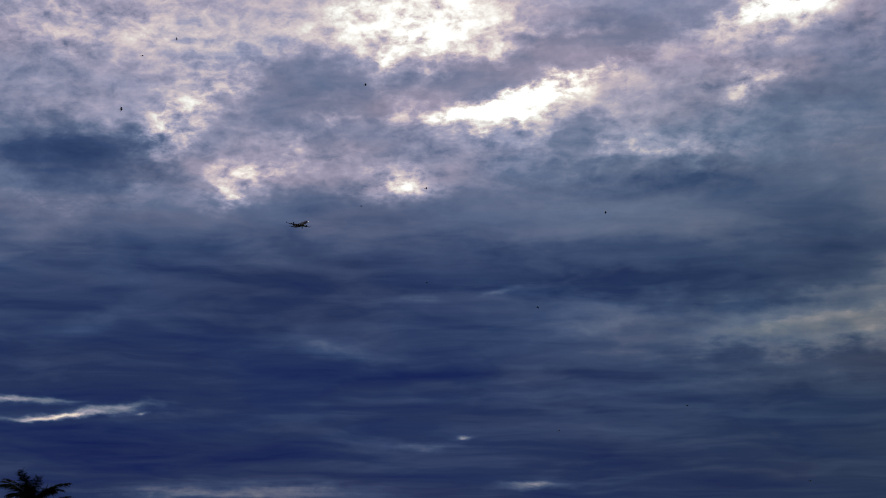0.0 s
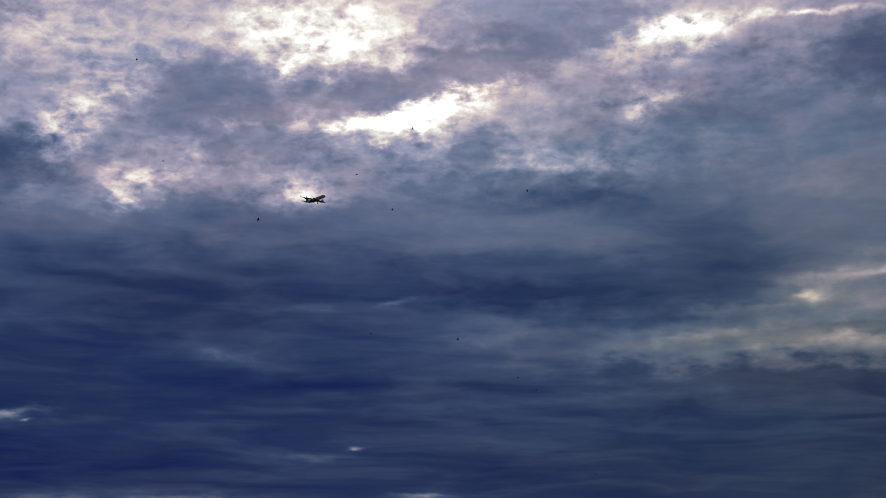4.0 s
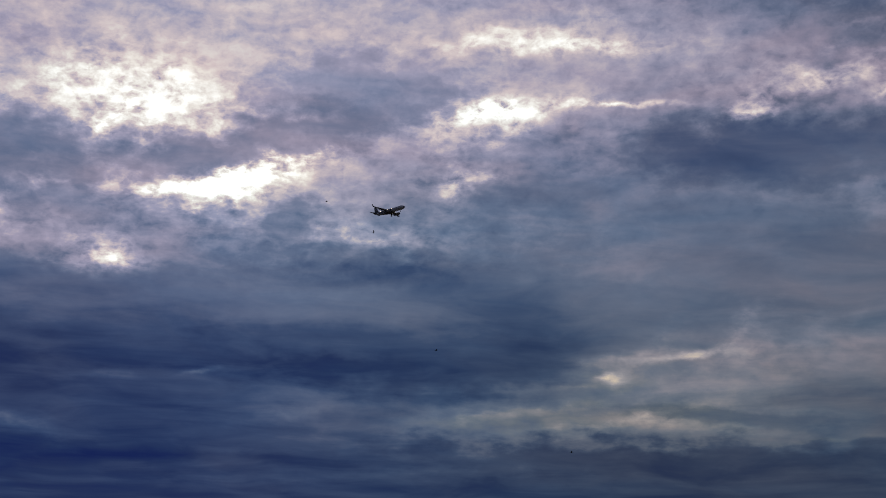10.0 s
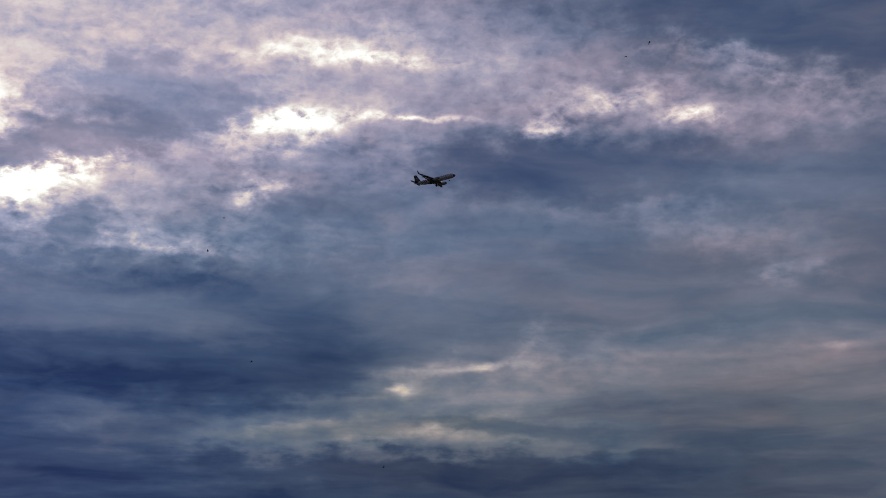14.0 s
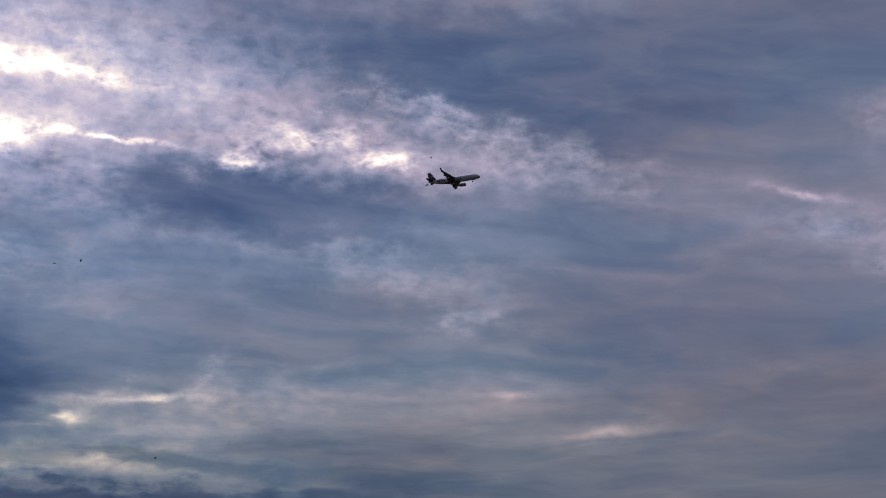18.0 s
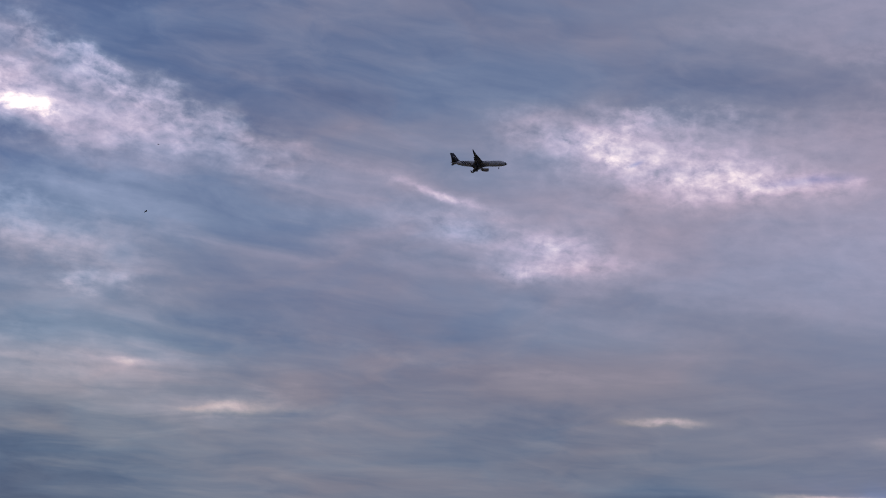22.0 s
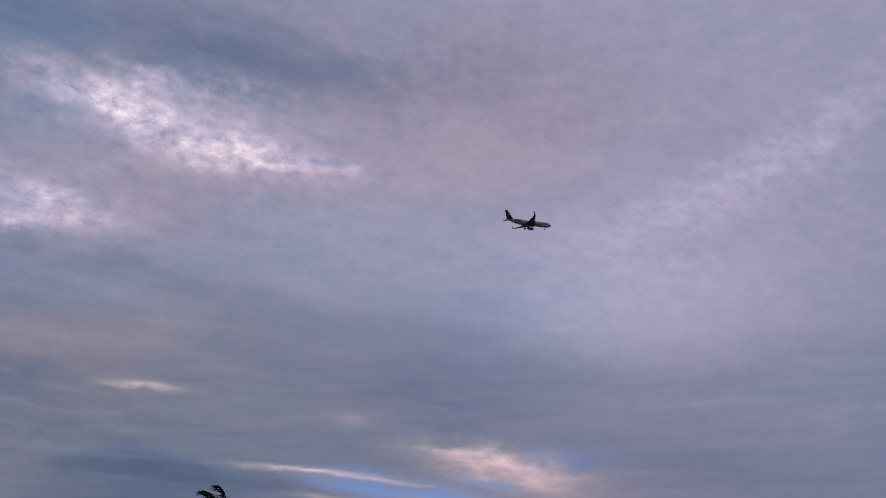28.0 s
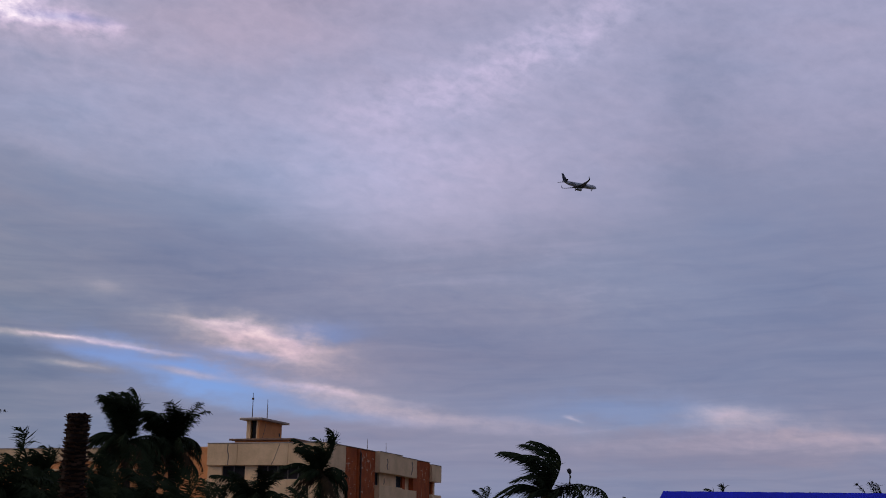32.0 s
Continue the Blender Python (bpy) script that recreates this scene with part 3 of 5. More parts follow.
sky.sun_elevation, sky.sun_rotation = radians(SUN_EL), radians(SUN_AZ)
sky.air_density, sky.dust_density, sky.ozone_density = 1.0, 0.6, 2.0
sky_dim = wn("ShaderNodeMix")
sky_dim.data_type, sky_dim.blend_type = "RGBA", "MULTIPLY"
sky_dim.inputs[0].default_value = 1.0
plug(sky.outputs[0], sky_dim.inputs[6])
sky_dim.inputs[7].default_value = (0.044, 0.050, 0.084, 1.0)
over = wn("ShaderNodeMix")
over.data_type, over.clamp_factor = "RGBA", True
plug(CLEAR, over.inputs[0])
cream = wn("ShaderNodeMix")
cream.data_type, cream.blend_type = "RGBA", "MULTIPLY"
plug(wmath("MULTIPLY", smooth(wmath("MULTIPLY_ADD", RIGHT, wmath("MULTIPLY", GLOW, 1.2), GLOW), 0.03, 0.28), wmath("MULTIPLY", smooth(EL, 10.0, 15.0, 1.0, 0.0), smooth(AZ, 30.0, 60.0, 1.0, 0.8))), cream.inputs[0])
low = wn("ShaderNodeMix")
low.data_type, low.blend_type = "RGBA", "MULTIPLY"
plug(wmath("MULTIPLY", smooth(EL, 9.0, 19.0, 1.0, 0.0), wmath("MULTIPLY", smooth(AZ, 4.0, 22.0), smooth(AZ, 62.0, 84.0, 1.0, 0.25))), low.inputs[0])
plug(tint.outputs[2], low.inputs[6])
low.inputs[7].default_value = (1.04, 1.0, 0.86, 1.0)
plug(low.outputs[2], cream.inputs[6])
cream.inputs[7].default_value = (1.03, 0.985, 0.87, 1.0)
WARMTH = wmath("ADD", wmath("MULTIPLY_ADD", wmath("SUBTRACT", HUE, 0.5), smooth(AZ, 50.0, 80.0, 3.0, 0.7), TONE), wmath("MULTIPLY_ADD", wmath("SUBTRACT", WISP, 0.5), smooth(AZ, 40.0, 72.0, 1.0, 0.3), wmath("MULTIPLY", wmath("SUBTRACT", STREAK, 0.5), smooth(AZ, 60.0, 84.0, 1.2, 0.3))))
shade = wn("ShaderNodeMix")
shade.data_type, shade.clamp_factor = "RGBA", True
plug(wmath("MULTIPLY_ADD", wmath("MULTIPLY", WARMTH, smooth(TOTAL, 0.55, 0.9, 1.0, 0.3)), 0.5, 0.5), shade.inputs[0])
shade.inputs[6].default_value, shade.inputs[7].default_value = (0.87, 1.01, 1.055, 1.0), (1.09, 0.98, 0.925, 1.0)
hued = wn("ShaderNodeMix")
hued.data_type, hued.blend_type = "RGBA", "MULTIPLY"
hued.inputs[0].default_value = 1.0
plug(cream.outputs[2], hued.inputs[6])
plug(shade.outputs[2], hued.inputs[7])
lilac = wn("ShaderNodeMix")
lilac.data_type, lilac.blend_type = "RGBA", "MULTIPLY"
plug(smooth(AZ, 66.0, 88.0), lilac.inputs[0])
plug(hued.outputs[2], lilac.inputs[6])
lilac.inputs[7].default_value = (1.03, 1.0, 1.015, 1.0)
slate = wn("ShaderNodeMix")
slate.data_type, slate.blend_type = "RGBA", "MULTIPLY"
plug(wmath("MULTIPLY", smooth(EL, 18.0, 22.0, 1.0, 0.0), wmath("MULTIPLY", smooth(AZ, -2.0, 12.0), smooth(AZ, 36.0, 50.0, 1.0, 0.0))), slate.inputs[0])
plug(lilac.outputs[2], slate.inputs[6])
slate.inputs[7].default_value = (0.975, 1.012, 0.965, 1.0)
plug(slate.outputs[2], over.inputs[6])
plug(sky_dim.outputs[2], over.inputs[7])
back = wn("ShaderNodeBackground")
plug(over.outputs[2], back.inputs["Color"])
plug(smooth(TOTAL, 0.84, 1.5, 1.0, 1.8), back.inputs["Strength"])
plug(back.outputs[0], wn("ShaderNodeOutputWorld").inputs["Surface"])

sun_data = bpy.data.lights.new("sun", "SUN")
sun_data.energy, sun_data.angle, sun_data.color = 0.8, radians(14), (1.0, 0.80, 0.56)
sun = new("sun", sun_data)
sa, se = radians(SUN_AZ), radians(SUN_EL)
sun.matrix_world = look((0, 0, 300), (-math.sin(sa) * math.cos(se) * 100, -math.cos(sa) * math.cos(se) * 100, 300 - math.sin(se) * 100))


# ---- materials ----
def material(name, colour, rough=0.7, metal=0.0, other=None, scale=2.0, bump=0.0, fine=30.0, glow=None, spread=0.12, sheen=0.5):
    """A painted, plastered, leafy or metal surface: two sizes of mottling between colour and other, fine relief, uneven gloss."""
    m = bpy.data.materials.new(name)
    m.use_nodes = True
    nt = m.node_tree
    bsdf = nt.nodes["Principled BSDF"]
    tc = nt.nodes.new("ShaderNodeTexCoord")
    big = nt.nodes.new("ShaderNodeTexNoise")
    big.inputs["Scale"].default_value, big.inputs["Detail"].default_value, big.inputs["Roughness"].default_value = scale, 6.0, 0.65
    small = nt.nodes.new("ShaderNodeTexNoise")
    small.inputs["Scale"].default_value, small.inputs["Detail"].default_value = fine, 4.0
    nt.links.new(tc.outputs["Object"], big.inputs["Vector"])
    nt.links.new(tc.outputs["Object"], small.inputs["Vector"])
    other = other or tuple(c * 0.72 for c in colour)
    ramp = nt.nodes.new("ShaderNodeMapRange")
    ramp.inputs["From Min"].default_value, ramp.inputs["From Max"].default_value = 0.5 - spread, 0.5 + spread
    nt.links.new(big.outputs["Fac"], ramp.inputs["Value"])
    mix = nt.nodes.new("ShaderNodeMix")
    mix.data_type = "RGBA"
    mix.inputs[6].default_value, mix.inputs[7].default_value = (*colour, 1), (*other, 1)
    nt.links.new(ramp.outputs[0], mix.inputs[0])
    grain = nt.nodes.new("ShaderNodeMix")
    grain.data_type, grain.blend_type = "RGBA", "MULTIPLY"
    grain.inputs[0].default_value = 0.35
    grey = nt.nodes.new("ShaderNodeMapRange")
    grey.inputs["To Min"].default_value, grey.inputs["To Max"].default_value = 0.45, 1.45
    nt.links.new(small.outputs["Fac"], grey.inputs["Value"])
    nt.links.new(mix.outputs[2], grain.inputs[6])
    nt.links.new(grey.outputs[0], grain.inputs[7])
    nt.links.new(grain.outputs[2], bsdf.inputs["Base Color"])
    gloss = nt.nodes.new("ShaderNodeMapRange")
    gloss.inputs["To Min"].default_value, gloss.inputs["To Max"].default_value = max(rough - 0.1, 0.02), min(rough + 0.1, 1.0)
    nt.links.new(small.outputs["Fac"], gloss.inputs["Value"])
    nt.links.new(gloss.outputs[0], bsdf.inputs["Roughness"])
    bsdf.inputs["Metallic"].default_value = metal
    bsdf.inputs["Specular IOR Level"].default_value = sheen
    if bump:
        b = nt.nodes.new("ShaderNodeBump")
        b.inputs["Strength"].default_value, b.inputs["Distance"].default_value = 0.6, bump
        nt.links.new(small.outputs["Fac"], b.inputs["Height"])
        nt.links.new(b.outputs[0], bsdf.inputs["Normal"])
    if glow:
        bsdf.inputs["Emission Color"].default_value = (*glow[:3], 1)
        bsdf.inputs["Emission Strength"].default_value = glow[3]
    return m


M_GROUND = material("dusty_ground", (0.11, 0.09, 0.065), 0.95, other=(0.06, 0.06, 0.035), scale=0.05, bump=0.03, fine=2.0)
M_BEIGE = material("weathered_beige_paint", (0.78, 0.53, 0.29), 0.9, other=(0.63, 0.42, 0.225), scale=0.45, bump=0.004, fine=9.0, sheen=0.2)
M_RED = material("peeling_brick_red_paint", (0.42, 0.095, 0.022), 0.9, other=(0.27, 0.06, 0.018), scale=0.8, bump=0.004, fine=6.0, sheen=0.2)
M_OCHRE = material("ochre_orange_plaster", (0.70, 0.30, 0.11), 0.9, other=(0.56, 0.235, 0.085), scale=0.4, bump=0.004, fine=8.0, sheen=0.2)
M_PEEL = material("bare_pinkish_plaster", (0.66, 0.42, 0.28), 0.95, other=(0.54, 0.32, 0.20), scale=2.0, bump=0.003, sheen=0.1)
M_CONCRETE = material("bare_grey_concrete", (0.46, 0.38, 0.30), 0.9, other=(0.30, 0.24, 0.19), scale=0.9, bump=0.006, fine=10.0)
M_BROWN = material("rust_stained_concrete", (0.20, 0.115, 0.07), 0.9, other=(0.12, 0.07, 0.045), scale=1.2, bump=0.004, fine=10.0)
M_STAIN = material("dark_rain_stain", (0.16, 0.12, 0.09), 0.9, scale=1.5, bump=0.002)
# Near-black: room shade put into the colour; also plain dark parts.
M_DARK = material("painted_room_shade_and_dark_parts", (0.03, 0.027, 0.025), 0.8, scale=1.0)
M_GLASS = material("dusty_window_glass", (0.020, 0.018, 0.017), 0.6, scale=1.2, sheen=0.1)
M_FRAME = material("pale_window_frame", (0.15, 0.12, 0.10), 0.7, scale=2.0)
M_RUST = material("rusted_steel", (0.12, 0.07, 0.05), 0.75, 0.4, scale=4.0, bump=0.002)
M_TRUNK = material("palm_bark", (0.055, 0.042, 0.03), 0.95, other=(0.03, 0.024, 0.018), scale=3.0, bump=0.02, fine=18.0, sheen=0.1)
# Trunk bark in two tones: shaded gaps and lit lips put into the colours.
M_LEAFBASE = material("cut_leaf_base_shaded", (0.022, 0.013, 0.009), 0.95, other=(0.012, 0.008, 0.006), scale=3.0, bump=0.02, fine=22.0, sheen=0.1)
M_SCALE = material("leaf_base_lip_lit", (0.115, 0.066, 0.042), 0.95, other=(0.05, 0.028, 0.018), scale=5.0, bump=0.01, fine=30.0, sheen=0.1)
M_FROND = material("palm_leaflet_green", (0.024, 0.032, 0.014), 0.8, other=(0.012, 0.018, 0.008), scale=1.5, fine=12.0, sheen=0.03)
M_DRY = material("dry_palm_leaf", (0.055, 0.034, 0.016), 0.9, other=(0.025, 0.018, 0.009), scale=1.5, sheen=0.1)
M_NEEDLE = material("feathery_dark_foliage", (0.025, 0.035, 0.018), 0.85, scale=2.0, sheen=0.1)
M_BLUE = material("blue_roofing_sheet", (0.025, 0.035, 0.85), 0.45, other=(0.02, 0.03, 0.72), scale=0.8, bump=0.001, fine=14.0)
M_FUSE = material("aircraft_white_paint", (0.52, 0.52, 0.51), 0.4, other=(0.46, 0.46, 0.45), scale=0.25, fine=2.0)
# Grey paint, set darker to carry the shade of the backlit underside.
M_BELLY = material("aircraft_grey_paint_with_shade", (0.12, 0.125, 0.135), 0.45, scale=0.3, fine=2.0)
M_NAVY = material("aircraft_navy_paint", (0.010, 0.013, 0.026), 0.5, scale=0.3, fine=2.0)
M_NACELLE = material("engine_pale_grey_paint", (0.36, 0.36, 0.36), 0.4, scale=0.3, fine=2.0)
# Wing grey, likewise lowered so backlight shade sits in the colour.
M_WING = material("wing_grey_metal_with_shade", (0.11, 0.115, 0.13), 0.45, 0.2, scale=0.4, fine=2.0)
M_PORT = material("tinted_cabin_glass", (0.22, 0.225, 0.24), 0.3, scale=0.5)
M_METAL = material("bare_metal", (0.35, 0.35, 0.36), 0.35, 0.8, scale=2.0)
M_TYRE = material("black_tyre", (0.02, 0.02, 0.02), 0.85, scale=4.0)
M_LAMP = material("landing_lamp", (0.9, 0.85, 0.7), 0.3, glow=(1.0, 0.92, 0.8, 0.7))
M_BIRD = material("dark_bird_feathers", (0.03, 0.026, 0.022), 0.8, scale=8.0)


# ---- mesh helpers ----
def part(name, bm, mat, parent=None, label="", smooth_shade=False):
    """Links a bmesh as one mesh object under a thing or a part."""
    me = bpy.data.meshes.new(name)
    bm.normal_update()
    bm.to_mesh(me)
    bm.free()
    me.materials.append(mat)
    if smooth_shade:
        me.shade_smooth()
    ob = new(name, me)
    if parent is not None:
        ob.parent = parent
    if label:
        tagged(ob, label)
    return ob


def thing(name, label, category, m=None, group="", kind=""):
    ob = new(name)
    ob.empty_display_size = 0.3
    if m is not None:
        ob.matrix_basis = m
    return tagged(ob, label, category, group, kind)


def box(x0, x1, y0, y1, z0, z1, bevel=0.0, bm=None):
    bm = bm or bmesh.new()
    made = bmesh.ops.create_cube(bm, size=1.0, matrix=Matrix.Translation(((x0 + x1) / 2, (y0 + y1) / 2, (z0 + z1) / 2)) @ Matrix.Diagonal((abs(x1 - x0), abs(y1 - y0), abs(z1 - z0), 1)))
    if bevel:
        edges = list({e for v in made["verts"] for e in v.link_edges})
        bmesh.ops.bevel(bm, geom=edges, offset=bevel, segments=1, affect="EDGES")
    return bm


def tube(points, radii, sides=8, bm=None, caps=True):
    """A tube of changing radius along points."""
    bm = bm or bmesh.new()
    rings = []
    for i, p in enumerate(points):
        a, b = Vector(points[max(i - 1, 0)]), Vector(points[min(i + 1, len(points) - 1)])
        axis = (b - a).normalized()
        side = axis.cross(Vector((0.31, 0.17, 0.93)))
        if side.length < 0.05:
            side = axis.cross(Vector((1, 0, 0)))
        side.normalize()
        up = side.cross(axis)
        rings.append([bm.verts.new(Vector(p) + (side * math.cos(k * math.tau / sides) + up * math.sin(k * math.tau / sides)) * radii[i]) for k in range(sides)])
    for r0, r1 in zip(rings, rings[1:]):
        for k in range(sides):
            bm.faces.new((r0[k], r0[(k + 1) % sides], r1[(k + 1) % sides], r1[k]))
    if caps:
        bm.faces.new(rings[0])
        bm.faces.new(rings[-1][::-1])
    bmesh.ops.recalc_face_normals(bm, faces=bm.faces)
    return bm


# ---- ground ----
bm = bmesh.new()
rings = [0.0, 20, 60, 150, 400, 1000, 2500, 4500]
last = None
for r in rings[1:]:
    ring = [bm.verts.new((r * math.cos(k * math.tau / 48), r * math.sin(k * math.tau / 48), 0)) for k in range(48)]
    if last is None:
        bm.faces.new(ring)
    else:
        for k in range(48):
            bm.faces.new((last[k], ring[k], ring[(k + 1) % 48], last[(k + 1) % 48]))
    last = ring
tagged(part("ground", bm, M_GROUND), "dry dusty ground with sparse dark scrub", "ground", kind="structure")


# ---- the weathered office block ----
BLOCK = pose(130.8, 14.9, 0, 0, 0, -16.86)
rng = random.Random(5)
block = thing("office_building", "weathered beige and brick-red three-storey office block with peeling paint", "building", BLOCK)
Z_TOP, FRONT, SIDE = 11.05, 13.6, 35.8


def wall(name, x0, x1, y0, y1, z0, z1, mat, label="", parent=block, bevel=0.03):
    return part(name, box(x0, x1, y0, y1, z0, z1, bevel), mat, parent, label)


# Core behind the bands, then the storeys outside it.
wall("wall", 0.6, SIDE, 0.6, FRONT, 0, 10.3, M_BEIGE)
wall("roof", 0.4, SIDE - 0.2, 0.4, FRONT - 0.2, 10.3, 10.5, M_CONCRETE, "grey flat concrete roof")


def window(parent, axis, at, a0, a1, z0, z1, panes):
    """A framed window in a band; axis 'x' faces -x, axis 'y' faces -y."""
    def bar(name, b0, b1, c0, c1, d0, d1, mat, up):
        if axis == "x":
            return part(name, box(at + d0, at + d1, b0, b1, c0, c1), mat, up)
        return part(name, box(b0, b1, at + d0, at + d1, c0, c1), mat, up)
    # A solid dark sheet behind the panes carries the room's shade as colour.
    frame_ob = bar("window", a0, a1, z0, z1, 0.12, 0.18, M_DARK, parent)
    step = (a1 - a0) / panes
    for i in range(panes):
        bar("pane", a0 + i * step + 0.05, a0 + (i + 1) * step - 0.05, z0 + 0.06, z1 - 0.06, 0.07, 0.09, M_GLASS, frame_ob)
    for i in range(panes + 1):
        x = a0 + i * step
        bar("mullion", x - 0.045, x + 0.045, z0, z1, 0.02, 0.1, M_FRAME, frame_ob)
    bar("frame_rail", a0, a1, z0, z0 + 0.07, 0.0, 0.1, M_FRAME, frame_ob)
    bar("frame_rail", a0, a1, z1 - 0.07, z1, 0.0, 0.1, M_FRAME, frame_ob)


for storey in range(3):
    top = Z_TOP - storey * 3.65
    panel0, band0 = top - 2.25, top - 3.65
    first = storey == 0
    # Front: a deep plain panel over a recessed window band.
    cuts = [0.0, 4.35, 10.1, FRONT]
    for y0, y1 in zip(cuts, cuts[1:]):
        wall("parapet_panel" if first else "spandrel_panel", 0.0, 0.6, y0 + 0.012, y1 - 0.012, panel0, top, M_BEIGE)
    if band0 > 0:
        wall("band_wall", 0.3, 0.6, 11.9, FRONT, band0, panel0, M_BEIGE)
        wall("band_wall", 0.3, 0.6, 7.9, 9.3, band0, panel0, M_BEIGE)
        wall("band_wall", 0.3, 0.6, 0.0, 2.2, band0, panel0, M_BEIGE)
        for y0, y1, n in ((9.3, 11.9, 2), (4.5, 7.9, 3), (2.2, 4.5, 2)):
            window(block, "x", 0.42, y0, y1, band0, panel0, n)
    # Side: red bays between projecting beige boxes.
    for x0, x1, proud, drop in ((0.62, 4.9, 0.0, 0.0), (13.4, 20.7, 0.55, 0.0), (20.9, 26.0, 0.45, 0.14), (32.1, SIDE, 0.3, 0.34)):
        wall("parapet_panel" if first else "spandrel_panel", x0, x1, -proud, 0.6, panel0 - drop * 0.4, top - drop, M_BEIGE)
        if band0 > 0 and x0 < 1:
            wall("band_wall", x0, x1, 0.02, 0.6, band0, panel0, M_BEIGE)
        if band0 > 0 and x0 > 1 and x1 - x0 > 3:
            wall("band_wall", x0 + 1.7, x1 - (0.2 if x0 < 20 else 2.4), 0.15, 0.6, band0 - drop, panel0 - drop * 0.4, M_BEIGE if x0 < 20 else M_RED)
            window(block, "y", 0.35, x0 + 0.15, x0 + 1.7, band0 - drop, panel0 - drop * 0.4, 1)
wall("red_bay", 4.9, 8.05, 0.02, 0.6, 0, Z_TOP - 0.02, M_RED, "brick-red painted wall with peeling patches")
wall("red_bay", 8.75, 13.4, 0.02, 0.6, 0, Z_TOP - 0.02, M_RED, "brick-red painted wall with peeling patches")
wall("red_bay", 26.0, 32.1, 0.02, 0.6, 0, Z_TOP - 0.1, M_RED, "brick-red painted wall with peeling patches")
wall("pilaster", 8.05, 8.75, -0.16, 0.6, 0, Z_TOP - 0.12, M_RED, "narrow brick-red pilaster")
part("drain_pipe", tube([(8.4, -0.3, 0), (8.4, -0.3, Z_TOP - 0.5), (8.4, -0.1, Z_TOP - 0.2)], [0.09, 0.09, 0.09], 8), M_RUST, block, "rusty vertical drain pipe", True)


def flake(x, z, w, h, y=-0.0, mat=None):
    """A ragged patch of pale undercoat where the red paint has come off."""
    b = bmesh.new()
    n = 17
    pts = []
    for k in range(n):
        a = k * math.tau / n
        r = rng.uniform(0.12, 1.0) ** 1.3
        pts.append((x + w * r * math.cos(a), z + h * r * math.sin(a)))
    low = [b.verts.new((px, y + 0.016, pz)) for px, pz in pts]
    top = [b.verts.new((px, y + 0.008, pz)) for px, pz in pts]
    b.faces.new(top)
    for k in range(n):
        b.faces.new((low[k], low[(k + 1) % n], top[(k + 1) % n], top[k]))
    bmesh.ops.recalc_face_normals(b, faces=b.faces)
    part("paint_flake", b, mat or M_PEEL, block, "pale patch of bare plaster")


for x, z, w, h in ((3.0, 9.3, 0.75, 0.1), (3.6, 8.9, 0.1, 0.5), (4.6, 9.8, 0.4, 0.07), (5.1, 9.1, 0.07, 0.3), (9.6, 9.9, 0.3, 0.25), (10.1, 10.2, 0.5, 0.12), (10.4, 9.5, 0.14, 0.5), (9.5, 9.0, 0.5, 0.12), (11.3, 9.9, 0.5, 0.25),
                   (12.0, 9.4, 0.16, 0.5), (12.7, 10.2, 0.3, 0.12), (11.0, 8.9, 0.7, 0.1), (12.8, 8.9, 0.3, 0.1), (13.0, 7.4, 0.1, 0.5), (28.9, 9.8, 0.5, 0.1), (29.4, 9.3, 0.12, 0.5), (30.4, 9.5, 0.12, 0.4),
                   (30.0, 8.8, 0.5, 0.12), (30.9, 10.1, 0.3, 0.1), (6.5, 6.2, 0.5, 0.12), (9.6, 6.5, 0.6, 0.1), (2.4, 5.6, 0.1, 0.5)):
    flake(max(x, 5.6) if x < 8 else x, z, w, h, 0.0)
for k in range(46):
    # short scratches of lost paint
    bay0, bay1 = ((5.4, 7.8), (9.0, 13.2), (26.4, 31.6))[(0, 1, 1, 2)[k % 4]]
    upright = rng.random() < 0.55
    flake(rng.uniform(bay0, bay1), rng.uniform(6.6, 10.6), 0.05 if upright else rng.uniform(0.2, 0.5), rng.uniform(0.25, 0.6) if upright else 0.05)
# Rain runs and cracks down the panels.
def run(points, width, at, axis):
    b = bmesh.new()
    rows = []
    for a, z in points:
        w = width * rng.uniform(0.7, 1.2)
        if axis == "x":
            rows.append([b.verts.new((at, a - w, z)), b.verts.new((at, a + w, z)), b.verts.new((at + 0.01, a + w, z)), b.verts.new((at + 0.01, a - w, z))])
        else:
            rows.append([b.verts.new((a - w, at, z)), b.verts.new((a + w, at, z)), b.verts.new((a + w, at + 0.01, z)), b.verts.new((a - w, at + 0.01, z))])
    for r0, r1 in zip(rows, rows[1:]):
        for k in range(4):
            b.faces.new((r0[k], r0[(k + 1) % 4], r1[(k + 1) % 4], r1[k]))
    bmesh.ops.recalc_face_normals(b, faces=b.faces)
    part("rain_stain", b, M_STAIN, block, "dark rain run on the paint")


run([(11.2, 11.0), (11.25, 10.4), (11.1, 9.8), (11.15, 8.85)], 0.06, -0.006, "x")
run([(5.3, 11.0), (5.6, 10.2), (5.9, 9.4), (6.2, 8.85)], 0.04, -0.006, "x")
run([(15.6, 10.4), (15.9, 10.0), (15.6, 9.6), (15.9, 9.2)], 0.16, -0.556, "y")
run([(24.2, 10.6), (24.5, 10.0), (24.3, 9.5), (24.0, 9.0)], 0.16, -0.456, "y")
run([(16.6, 8.3), (16.7, 7.9), (16.5, 7.6)], 0.12, 0.14, "y")
wall("coping", -0.05, 0.66, 0, FRONT, Z_TOP, Z_TOP + 0.09, M_CONCRETE, "weathered concrete coping")
